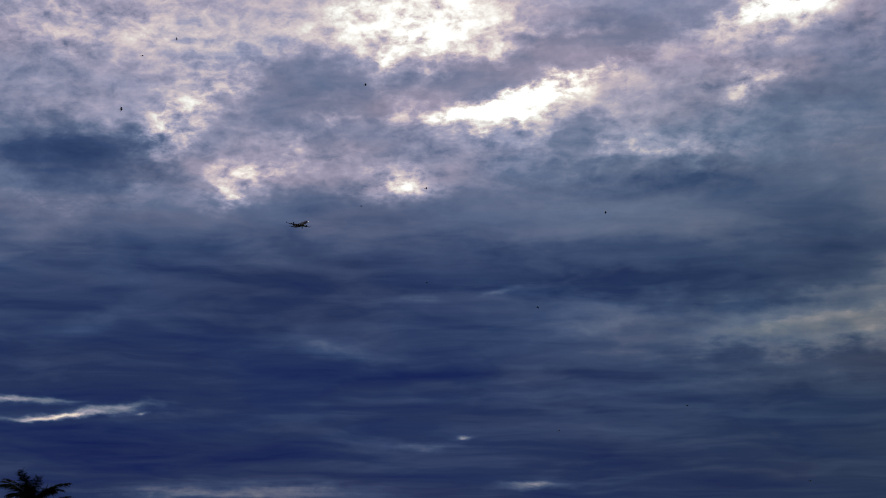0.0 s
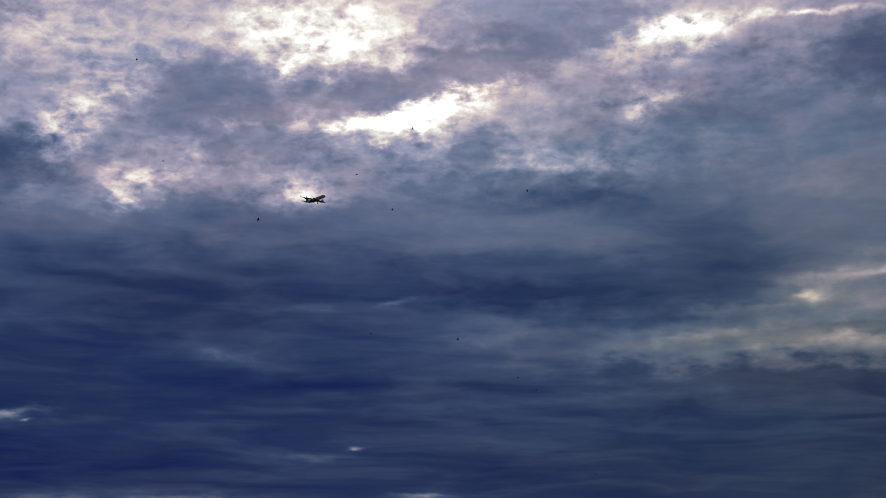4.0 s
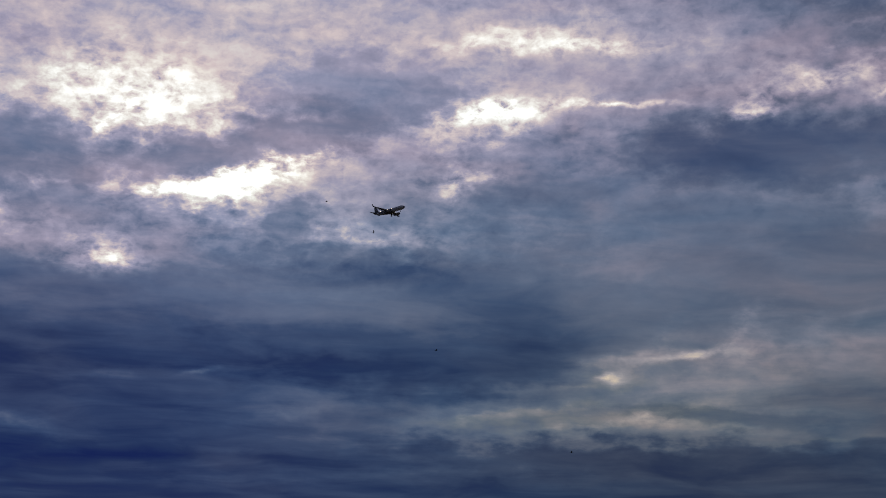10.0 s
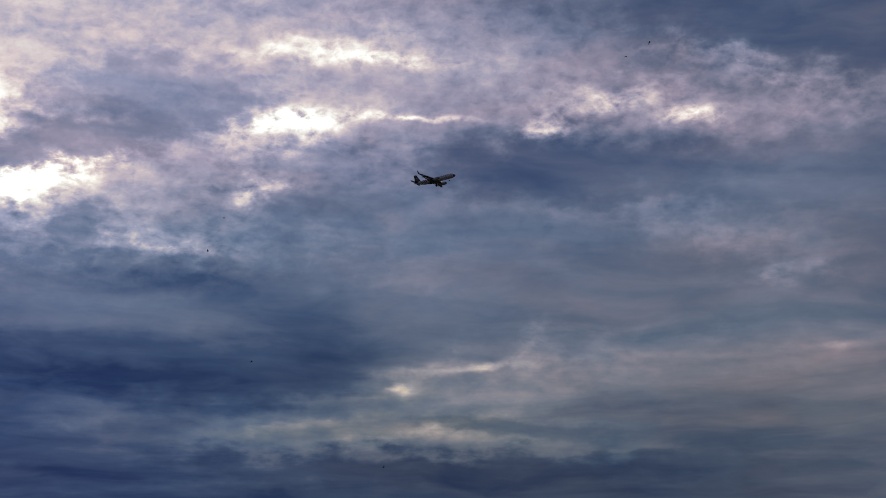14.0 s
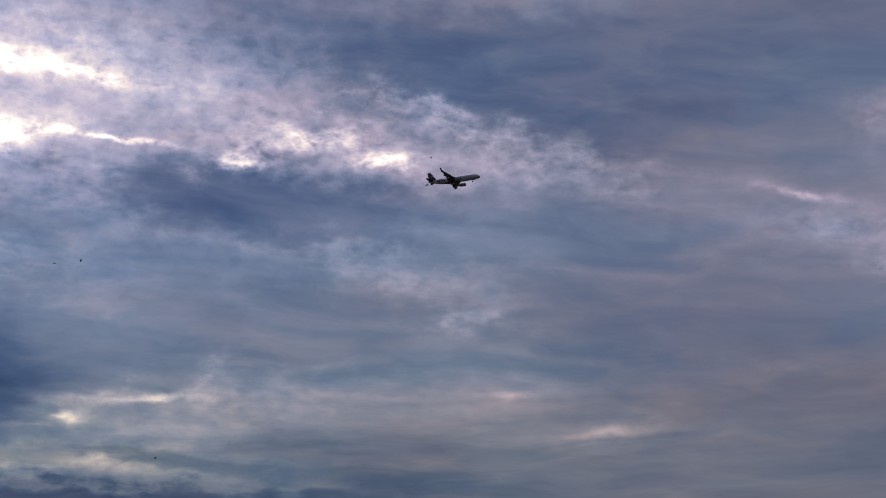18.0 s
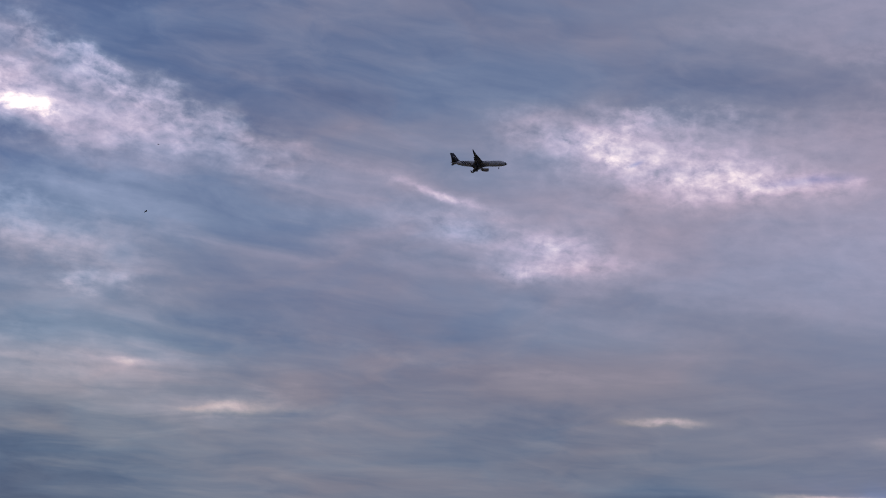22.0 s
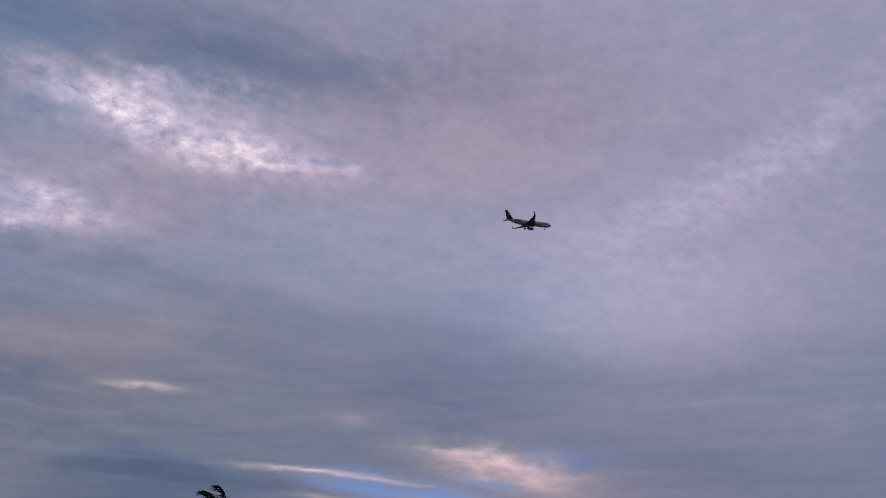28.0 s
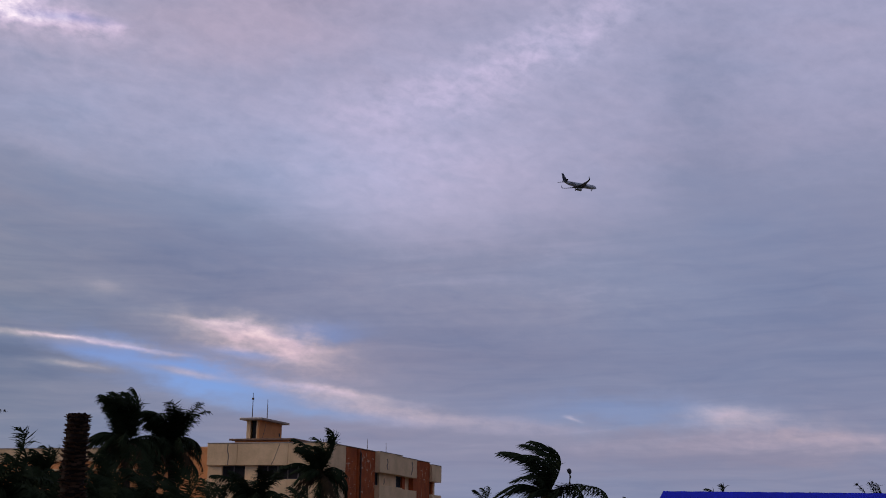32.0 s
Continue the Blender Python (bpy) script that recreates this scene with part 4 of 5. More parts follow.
for x0, x1, y0, dz in ((0.68, 13.38, -0.06, 0.0), (13.4, 20.74, -0.6, 0.0), (20.9, 25.98, -0.5, -0.14), (26.0, 32.08, -0.06, -0.1), (32.1, SIDE + 0.03, -0.34, -0.34)):
    wall("coping", x0, x1, y0, 0.66, Z_TOP + dz + 0.003, Z_TOP + dz + 0.06, M_CONCRETE, "weathered concrete coping", bevel=0.01)

# Stair house on the roof under an oversailing slab, on a low plinth slab.
wall("plinth_slab", 2.4, 13.0, 4.9, 12.4, 11.55, 11.74, M_BROWN, "rusty brown low roof slab")
wall("plinth", 3.0, 12.4, 5.3, 12.0, 10.5, 11.55, M_OCHRE)
for x0, x1, y0, y1 in ((4.0, 9.6, 9.72, 9.92), (4.0, 9.6, 11.0, 11.2), (9.4, 9.6, 9.92, 11.0), (4.0, 4.2, 10.75, 11.0)):
    wall("stair_house_wall", x0, x1, y0, y1, 11.74, 13.8, M_OCHRE if y0 < 9.8 else M_BEIGE, bevel=0.01)
# Solid near-black sheet in the door opening: its inner shade is painted.
wall("doorway", 4.5, 4.6, 9.92, 10.75, 11.74, 13.7, M_DARK, "near-black sheet painted as the shade inside the doorway")
wall("door_post", 4.0, 4.2, 9.92, 10.05, 11.74, 13.8, M_BEIGE, bevel=0.01)
# No hole here: a near-black plate on the wall paints the vent's shade.
wall("vent_shade", 8.9, 9.2, 9.70, 9.73, 12.4, 12.8, M_DARK, "small near-black plate painted as the shade in a vent")
wall("roof_slab", 3.4, 10.3, 9.1, 11.8, 13.8, 14.04, M_CONCRETE, "oversailing pale concrete roof slab", bevel=0.05)
run([(5.6, 13.6), (5.3, 12.8), (4.9, 12.0)], 0.05, 9.71, "y")


def mast(x, y, z0, z1, radius, label):
    ob = thing("roof_mast", label, "mast", BLOCK @ pose(x, y, z0), "masts on the roof")
    part("pole", tube([(0, 0, 0), (0.02, 0, (z1 - z0) * 0.5), (0.03, 0.02, z1 - z0)], [radius, radius * 0.85, radius * 0.5], 6), M_RUST, ob)
    part("foot_plate", box(-0.12, 0.12, -0.12, 0.12, 0.0, 0.03, 0.005), M_RUST, ob)
    return ob


m1 = mast(5.0, 11.1, 14.04, 16.85, 0.05, "thin dark mast with a small finial on the roof slab")
part("finial", box(-0.09, 0.13, -0.09, 0.09, 2.05, 2.3, 0.04), M_RUST, m1)
mast(5.4, 9.52, 14.04, 16.15, 0.045, "thin dark mast on the roof slab")
for x, h in ((13.9, 1.5), (19.8, 1.45)):
    mast(x, 1.2, 10.5, 11.0 + h, 0.04, "short thin aerial pole on the flat roof")
for i in range(5):
    mast(11.5 + i * 0.35, 6.5, 11.74, 12.25 + 0.1 * (i % 2), 0.02, "bare reinforcement rod standing on the roof")
for i in range(3):
    mast(5.6, 30.0 + i * 1.4, 11.0, 12.5 - 0.2 * i, 0.03, "thin aerial pole on the rear wing")

wing = thing("office_wing", "long ochre-plastered rear wing with a flat parapet", "building", BLOCK)
part("wall", box(5.2, 16.0, 13.62, 62.0, 0, 10.6, 0.03), M_OCHRE, wing)
part("end_bay", box(4.9, 5.5, 13.62, 19.48, 0, 11.05, 0.03), M_OCHRE, wing)
part("parapet", box(5.0, 5.5, 19.5, 62.0, 9.6, 11.05, 0.03), M_BEIGE, wing, "beige painted parapet")
part("ledge", box(4.7, 5.2, 19.5, 62.0, 8.55, 8.75, 0.03), M_BEIGE, wing)
part("coping", box(4.95, 5.56, 13.62, 62.0, 11.05, 11.13, 0.01), M_CONCRETE, wing)
for i in range(8):
    y = 17.0 + i * 5.4
    for z0 in (6.6, 3.0):
        # Dark backing sheet, its colour in place of an unlit room.
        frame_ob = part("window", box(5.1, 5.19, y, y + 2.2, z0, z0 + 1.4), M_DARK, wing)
        for k in range(2):
            part("pane", box(5.06, 5.08, y + 0.08 + k * 1.08, y + 1.04 + k * 1.08, z0 + 0.08, z0 + 1.32), M_GLASS, frame_ob)
        part("mullion", box(5.03, 5.1, y + 1.05, y + 1.12, z0, z0 + 1.4), M_FRAME, frame_ob)


# ---- palms, blown by a strong wind towards +y ----
WIND = Vector((-0.1, 1.0, 0.12)).normalized()


def frond_mesh(r, length, d, wind, droop, leaf, gap=0.036, sweep=1.0):
    """A feather-shaped palm leaf: a bending rib and two rows of narrow leaflets, all swept by the wind."""
    bm = bmesh.new()
    n = 14
    p, pts, dirs = Vector((0, 0, 0)), [], []
    for i in range(n + 1):
        pts.append(p.copy())
        dirs.append(d.copy())
        s = i / n
        d = (d + WIND * wind * (0.02 + 0.36 * s * s) + Vector((0, 0, -1)) * droop * (0.03 + 0.14 * s)).normalized()
        p = p + d * (length / n)
    tube(pts, [0.032 * (1 - 0.85 * i / n) + 0.004 for i in range(n + 1)], 4, bm, False)
    count = int(length / gap)
    for k in range(count):
        s = 0.10 + 0.89 * k / count
        f = s * n
        i = min(int(f), n - 1)
        q = pts[i].lerp(pts[i + 1], f - i)
        t = dirs[i]
        across = t.cross(Vector((0, 0, 1)))
        if across.length < 0.2:
            across = t.cross(WIND)
        across.normalize()
        size = leaf * math.sin(math.pi * min(0.2 + s * 0.74, 1.0)) ** 0.5 * r.uniform(0.6, 1.2)
        for sign in (-1, 1):
            jitter = Vector((r.uniform(-.3, .3), r.uniform(-.3, .3), r.uniform(-.3, .3)))
            out = (across * sign * 0.8 + t * (0.45 + 0.4 * s) + WIND * sweep * 0.8 + Vector((0, 0, -0.12 - 0.3 * droop - 0.9 * max(t.dot(WIND) - 0.3, 0.0))) + jitter).normalized()
            tip = (out + WIND * sweep * 0.8 + Vector((0, 0, -0.22 - 0.6 * max(t.dot(WIND) - 0.3, 0.0))) + jitter).normalized()
            mid = q + out * size * 0.55
            end = mid + tip * size * 0.5
            w = out.cross(out.cross(t)).normalized() * r.uniform(0.011, 0.017)
            vs = [bm.verts.new(v) for v in (q - w, q + w, mid + w * 1.15, mid - w * 1.15, end)]
            bm.faces.new(vs[:4])
            bm.faces.new((vs[3], vs[2], vs[4]))
    return bm


SWAYING = []


def palm(name, label, az, distance, top, spread, plume, mid, dead, seed, length=2.0, wind=1.0, leaf=0.55, lean=0.3, category="palm tree", arch=0.3, wide=0.5):
    """A palm whose crown reaches height top: an upright plume of young leaves, spreading ones and hanging dry ones; distance and azimuth from the camera's spot."""
    r = random.Random(seed)
    x, y = distance * math.sin(radians(az)), distance * math.cos(radians(az))
    tree = thing(name, label, category, pose(x, y, 0), "wind-blown palms")
    crown = top - spread
    pts, radii = [], []
    for i in range(13):
        s = i / 12
        pts.append((0.1 * math.sin(s * 4 + seed), lean * (s * s - 1.0), crown * s))
        radii.append(0.19 * (1 - 0.45 * s) + (0.12 * (1 - s) ** 6) + (0.012 if i % 2 else 0.0))
    part("trunk", tube(pts, radii, 10), M_TRUNK, tree, "ringed grey-brown trunk", True)
    head = Vector(pts[-1])
    part("crown_core", tube([head - Vector((0, 0, 0.25)), head, head + Vector((0, 0, 0.35))], [0.16, 0.22, 0.06], 8), M_DRY, tree, "", True)
    for k in range(plume + mid + dead):
        old = k >= plume + mid
        turn = k * 2.39996 + r.uniform(-0.4, 0.4)
        round_x, round_y = math.cos(turn), math.sin(turn)
        if k < plume:
            d = Vector((wide * round_x, 0.9 * wide * round_y - 0.16 * wind, 0.9))
            bend, fall, long = wind * r.uniform(1.0, 1.6), r.uniform(0.0, 0.5) + arch, length * r.uniform(0.62, 1.05)
        elif not old:
            d = Vector((round_x, round_y - 0.2 * wind, r.uniform(0.3, 1.0)))
            bend, fall, long = wind * r.uniform(0.4, 1.0), r.uniform(1.0, 1.9), length * r.uniform(0.65, 0.9)
        else:
            d = Vector((round_x, round_y, r.uniform(-0.5, 0.25)))
            bend, fall, long = wind * 0.3, r.uniform(1.2, 1.9), length * r.uniform(0.65, 0.95)
        bm = frond_mesh(r, long, d.normalized(), bend, fall, leaf * r.uniform(0.85, 1.1), sweep=wind * (0.35 if old else 1.0))
        f = part("frond", bm, M_DRY if old and k % 2 else M_FROND, tree, "dry brown hanging frond" if old and k % 2 else "")
        f.location = head + Vector((0, 0, 0.1 if k < plume else 0.0))
        SWAYING.append((f, r.uniform(0.6, 1.5), r.uniform(0, 6.28)))
    return tree


COCO = "dark green coconut palm bent by the wind"
palm("palm_tree", COCO + ", seen above the scrub", 67.5, 46.0, 7.25, 1.9, 44, 34, 40, 11, 2.3, 0.85, 0.66, arch=0.7, wide=0.38)
palm("palm_tree", COCO + " beside the cut trunk", 74.85, 52.0, 7.25, 2.2, 36, 18, 18, 21, 2.25, 0.5, 0.62, arch=0.3, wide=0.24)
palm("palm_tree", COCO + ", shorter than its neighbour", 76.7, 54.0, 6.85, 1.7, 34, 18, 18, 31, 2.1, 0.3, 0.58, arch=0.9, wide=0.45)
palm("palm_tree", "dark coconut palm bent by the wind before the office block", 83.2, 60.0, 6.1, 1.65, 13, 12, 12, 41, 2.3, 0.6, 0.55, arch=0.4, wide=0.55)
palm("palm_tree", COCO + " standing alone", 93.2, 46.0, 5.4, 2.25, 6, 10, 2, 55, 2.75, 1.2, 0.6, 0.1, arch=0.5, wide=0.45)
palm("palm_tree", "low dark palm clump by the cut trunk", 69.6, 40.0, 4.3, 1.7, 3, 24, 8, 61, 2.2, 0.6, 0.6)
palm("palm_tree", "low dark palm before the rear wing", 71.6, 56.0, 5.2, 1.4, 10, 12, 8, 71, 1.6, 0.6, 0.5)
palm("palm_tree", "small fan of green fronds before the office block", 80.4, 50.0, 4.45, 1.5, 14, 14, 2, 81, 1.9, 0.2, 0.45, arch=0.3, wide=0.9)
palm("palm_tree", "small palm before the office block", 78.8, 50.0, 3.8, 1.3, 3, 11, 4, 91, 1.6, 0.5, 0.5)
palm("palm_tree", "tip of a distant palm behind the blue roof", 100.4, 70.0, 4.65, 1.2, 3, 9, 2, 101, 1.4, 0.7, 0.45)
palm("palm_tree", "tip of a distant small palm", 96.4, 75.0, 4.25, 1.2, 3, 9, 2, 111, 1.4, 0.7, 0.45)
palm("palm_tree", "tip of a distant small palm", 90.4, 75.0, 4.6, 1.0, 3, 7, 2, 121, 1.1, 0.5, 0.4)
palm("palm_tree", "dark palm low against the dusk clouds", -17.45, 62.0, 4.45, 1.45, 16, 6, 3, 131, 2.0, 0.3, 0.45, arch=0.35, wide=1.0)
palm("palm_tree", "dark palm low against the dusk clouds", -16.2, 66.0, 3.75, 1.1, 13, 5, 2, 141, 1.7, 0.3, 0.5, arch=0.6, wide=1.1)

for az, dist, top, seed in ((73.6, 44.0, 4.1, 151), (74.6, 47.0, 4.3, 152), (76.0, 46.0, 4.1, 153), (77.4, 48.0, 4.0, 154), (70.9, 42.0, 3.8, 155), (82.3, 52.0, 3.8, 156), (69.2, 47.0, 4.0, 157), (75.3, 43.0, 3.6, 158), (70.2, 40.0, 3.9, 159), (71.8, 41.0, 3.5, 160), (72.3, 45.0, 3.9, 164), (74.2, 40.0, 3.4, 165), (76.6, 41.0, 3.5, 166), (78.2, 46.0, 3.4, 167)):
    palm("palm_tree", "low dark green palm in the thicket before the buildings", az, dist, top, 1.4, 3, 18, 7, seed, 1.9, 0.6, 0.55)
palm("palm_tree", "tip of a far palm against the dusk clouds", 1.1, 90.0, 4.6, 1.3, 5, 6, 1, 161, 1.5, 0.4, 0.5)
palm("palm_tree", "tip of a far palm against the dusk clouds", 16.7, 90.0, 5.1, 1.3, 5, 6, 1, 162, 1.5, 0.4, 0.5)

# The headless old palm trunk, armoured with cut leaf bases.
x, y = 36.0 * math.sin(radians(72.8)), 36.0 * math.cos(radians(72.8))
stump = thing("palm_stump", "headless brown palm trunk ringed with cut leaf bases", "palm trunk", pose(x, y, 0))
# The core is near-black so the gaps between scales look shadowed.
part("trunk", tube([(0, 0, 0), (0.02, 0.01, 1.5), (0, 0.02, 3.2), (0, 0, 4.5), (0, 0, 4.76)], [0.34, 0.30, 0.30, 0.28, 0.22], 14), M_LEAFBASE, stump, "", True)
r = random.Random(9)
ring_meshes = []
for variant in range(6):
    # one turn of cut leaf bases: separate scales flaring outwards to a ragged upper lip, in the lit tone
    bm = bmesh.new()
    for k in range(15):
        a0, a1 = (k + 0.04) * math.tau / 15, (k + 0.96) * math.tau / 15
        o, h, sag = r.uniform(0.05, 0.12), r.uniform(0.045, 0.085), r.uniform(-0.025, 0.025)
        v = []
        for ang, rad, zz in ((a0, 0.31, sag), (a1, 0.31, sag), (a1, 0.31 + o, h + sag), (a0, 0.31 + o * r.uniform(0.7, 1.0), h + sag - r.uniform(0, 0.03)), (a0, 0.295, h + sag - 0.02), (a1, 0.295, h + sag - 0.02)):
            v.append(bm.verts.new((rad * math.cos(ang), rad * math.sin(ang), zz)))
        for face in ((0, 1, 2, 3), (3, 2, 5, 4), (0, 3, 4), (1, 5, 2)):
            bm.faces.new([v[i] for i in face])
    ob = part("leaf_base_ring", bm, M_SCALE, stump)
    ring_meshes.append(ob.data)
    ob.location = (0, 0, 0.06 + 0.118 * variant)
for ring in range(6, 40):
    ob = new("leaf_base_ring", ring_meshes[r.randrange(6)])
    ob.parent = stump
    ob.matrix_basis = pose(r.uniform(-0.015, 0.015), r.uniform(-0.015, 0.015), 0.06 + ring * 0.118, r.uniform(-4, 4), r.uniform(-4, 4), r.uniform(0, 360))
    size = (1.0 if ring < 34 else 0.97 - 0.015 * (ring - 34)) * r.uniform(0.95, 1.05)
    ob.scale = (size, size, 1.0)
for k in range(9):
    a = k * math.tau / 9
    part("splinter", box(math.cos(a) * 0.24 - 0.03, math.cos(a) * 0.24 + 0.03, math.sin(a) * 0.24 - 0.03, math.sin(a) * 0.24 + 0.03, 4.5, 4.68 + 0.12 * r.random(), 0.01), M_LEAFBASE, stump)


# ---- blue-roofed shed, lamp post, feathery tree ----
def at_azimuth(az, distance, z=0.0, turn=0.0):
    return pose(distance * math.sin(radians(az)), distance * math.cos(radians(az)), z, 0, 0, 90 - az + turn)


shed = thing("shed", "low shed with a bright blue sheet roof", "shed", at_azimuth(97.62, 20.0, 0, 0))
# local x away from the camera's spot, y to the left
part("wall", box(0.3, 3.6, -8.0, -0.35, 0, 2.1, 0.02), M_CONCRETE, shed)
bm = bmesh.new()
ridge = []
for i in range(61):
    yy = -0.05 - i * 0.14
    dz = 0.018 if i % 2 else 0.0
    if i == 0:
        dz = -0.26
    dz = dz * 0.25 if i else dz
    ridge.append([bm.verts.new((0.0, yy, 2.37 + dz)), bm.verts.new((3.8, yy, 2.30 + dz)), bm.verts.new((3.8, yy, 2.28 + dz)), bm.verts.new((0.0, yy, 2.12 + dz * 0.3))])
for r0, r1 in zip(ridge, ridge[1:]):
    for k in range(4):
        bm.faces.new((r0[k], r0[(k + 1) % 4], r1[(k + 1) % 4], r1[k]))
bm.faces.new(ridge[0])
bm.faces.new(ridge[-1][::-1])
bmesh.ops.recalc_face_normals(bm, faces=bm.faces)
part("roof_sheet", bm, M_BLUE, shed, "bright blue corrugated roof sheet")
for k in range(3):
    part("post", box(0.02, 0.12, -0.5 - k * 3.5, -0.4 - k * 3.5, 0, 2.15, 0.01), M_RUST, shed)

lamp = thing("lamp_post", "slim dark pole with a small dark head", "lamp post", at_azimuth(94.15, 46.0))
part("pole", tube([(0, 0, 0), (0, 0, 2.2), (0, 0, 3.95)], [0.03, 0.024, 0.018], 8), M_RUST, lamp, "", True)
part("head", tube([(0, 0, 3.93), (0, 0, 3.97), (0, 0.02, 4.03), (0, 0.03, 4.10), (0, 0.02, 4.13)], [0.03, 0.06, 0.08, 0.06, 0.02], 10), M_DARK, lamp, "small dark rounded head", True)
part("base", box(-0.12, 0.12, -0.12, 0.12, 0, 0.05, 0.01), M_RUST, lamp)


def feathery(az, distance, top, seed, reach):
    """A thin needle-leaved tree of which the drooping sprays show over the roof."""
    r = random.Random(seed)
    tree = thing("feathery_tree", "thin tree with drooping feathery dark twigs", "tree", at_azimuth(az, distance), "feathery trees")
    part("trunk", tube([(0, 0, 0), (0.05, 0.0, top * 0.4), (0, -0.1, top * 0.72)], [0.07, 0.05, 0.03], 7), M_TRUNK, tree, "", True)
    for k in range(5):
        p = Vector((r.uniform(-0.05, 0.05), -0.1, top * (0.5 + 0.05 * k)))
        d = Vector((r.uniform(-0.3, 0.3), r.uniform(-0.55, 0.15), 1.0)).normalized()
        pts = []
        for i in range(9):
            pts.append(p.copy())
            d = (d + Vector((0, 0.11, -0.05 - 0.03 * i))).normalized()
            p = p + d * reach / 8
        lift = (top - r.uniform(0.0, 0.18)) - max(q.z for q in pts)
        pts = [q + Vector((0, 0, lift * i / 8)) for i, q in enumerate(pts)]
        limb = part("limb", tube(pts, [0.016 - 0.0016 * i for i in range(9)], 5), M_TRUNK, tree)
        b = bmesh.new()
        for i in range(70):
            f = r.uniform(3.0, 7.99)
            q = pts[int(f)].lerp(pts[int(f) + 1], f % 1)
            o = Vector((r.gauss(0, 0.6), r.gauss(0.6, 0.7), r.gauss(-0.1, 0.6))).normalized()
            e = q + o * r.uniform(0.05, 0.15)
            side = o.cross(Vector((0.3, 0.2, 0.9))).normalized() * 0.013
            b.faces.new([b.verts.new(v) for v in (q - side, q + side, e)])
        part("twigs", b, M_NEEDLE, limb)


feathery(106.9, 30.0, 3.05, 3, 0.75)
feathery(105.1, 30.0, 2.72, 4, 0.6)
feathery(104.6, 30.0, 2.78, 8, 0.6)


# ---- the airliner: nose to +x ----
plane = thing("airliner", "white twin-engined airliner with a navy tail and its landing gear down", "airplane")


def lathe(profile, sides=24):
    """A round body along x from (x, radius, centre height) stations."""
    bm = bmesh.new()
    rings = []
    for x, rad, zc in profile:
        rings.append([bm.verts.new((x, rad * math.cos(k * math.tau / sides), zc + rad * math.sin(k * math.tau / sides))) for k in range(sides)])
    for r0, r1 in zip(rings, rings[1:]):
        for k in range(sides):
            bm.faces.new((r0[k], r0[(k + 1) % sides], r1[(k + 1) % sides], r1[k]))
    bm.faces.new(rings[0])
    bm.faces.new(rings[-1][::-1])
    bmesh.ops.recalc_face_normals(bm, faces=bm.faces)
    return bm


def foil(stations, bm=None):
    """A wing-like surface from stations (lead, trail, thickness) given as 3D lead point, chord, thickness and a normal."""
    bm = bm or bmesh.new()
    shape = ((0.0, 0.0), (0.06, 0.42), (0.25, 0.62), (0.55, 0.42), (1.0, 0.03), (0.55, -0.28), (0.25, -0.4), (0.06, -0.3))
    rings = []
    for lead, chord, thick, normal in stations:
        lead, normal = Vector(lead), Vector(normal)
        rings.append([bm.verts.new(lead + Vector((-chord * a, 0, 0)) + normal * thick * b) for a, b in shape])
    n = len(shape)
    for r0, r1 in zip(rings, rings[1:]):
        for k in range(n):
            bm.faces.new((r0[k], r0[(k + 1) % n], r1[(k + 1) % n], r1[k]))
    bm.faces.new(rings[0])
    bm.faces.new(rings[-1][::-1])
    bmesh.ops.recalc_face_normals(bm, faces=bm.faces)
    return bm


body = part("fuselage", lathe([(18.8, 0.12, -0.45), (18.5, 0.5, -0.4), (17.9, 0.95, -0.28), (16.9, 1.42, -0.12), (15.6, 1.78, -0.03), (14.0, 1.95, 0), (11.0, 1.97, 0), (-6.0, 1.97, 0), (-9.5, 1.8, 0.16), (-12.5, 1.42, 0.5), (-15.3, 0.92, 0.88), (-17.6, 0.45, 1.15), (-18.5, 0.25, 1.22)]), M_FUSE, plane, "white painted round fuselage", True)
part("belly_fairing", lathe([(5.6, 0.4, -1.3), (4.4, 1.35, -1.0), (2.0, 1.75, -0.86), (-3.0, 1.75, -0.86), (-5.6, 1.2, -0.95), (-7.2, 0.3, -1.3)]), M_BELLY, plane, "grey belly fairing", True)
bm = bmesh.new()
for sy in (-1, 1):
    for k in range(3):
        a = radians(42 - k * 4)
        box(16.15 + 0.42 * k - 0.18, 16.15 + 0.42 * k + 0.2, sy * (1.36 - 0.15 * k) - 0.06, sy * (1.36 - 0.15 * k) + 0.06, 0.42 - 0.03 * k, 0.95 - 0.1 * k, 0.03, bm)
part("cockpit_windows", bm, M_GLASS, body, "dark cockpit windows")
part("radome", lathe([(18.83, 0.1, -0.45), (18.52, 0.52, -0.4), (17.95, 0.955, -0.288), (17.4, 1.22, -0.2)], 24), M_BELLY, body, "dark grey nose cone", True)
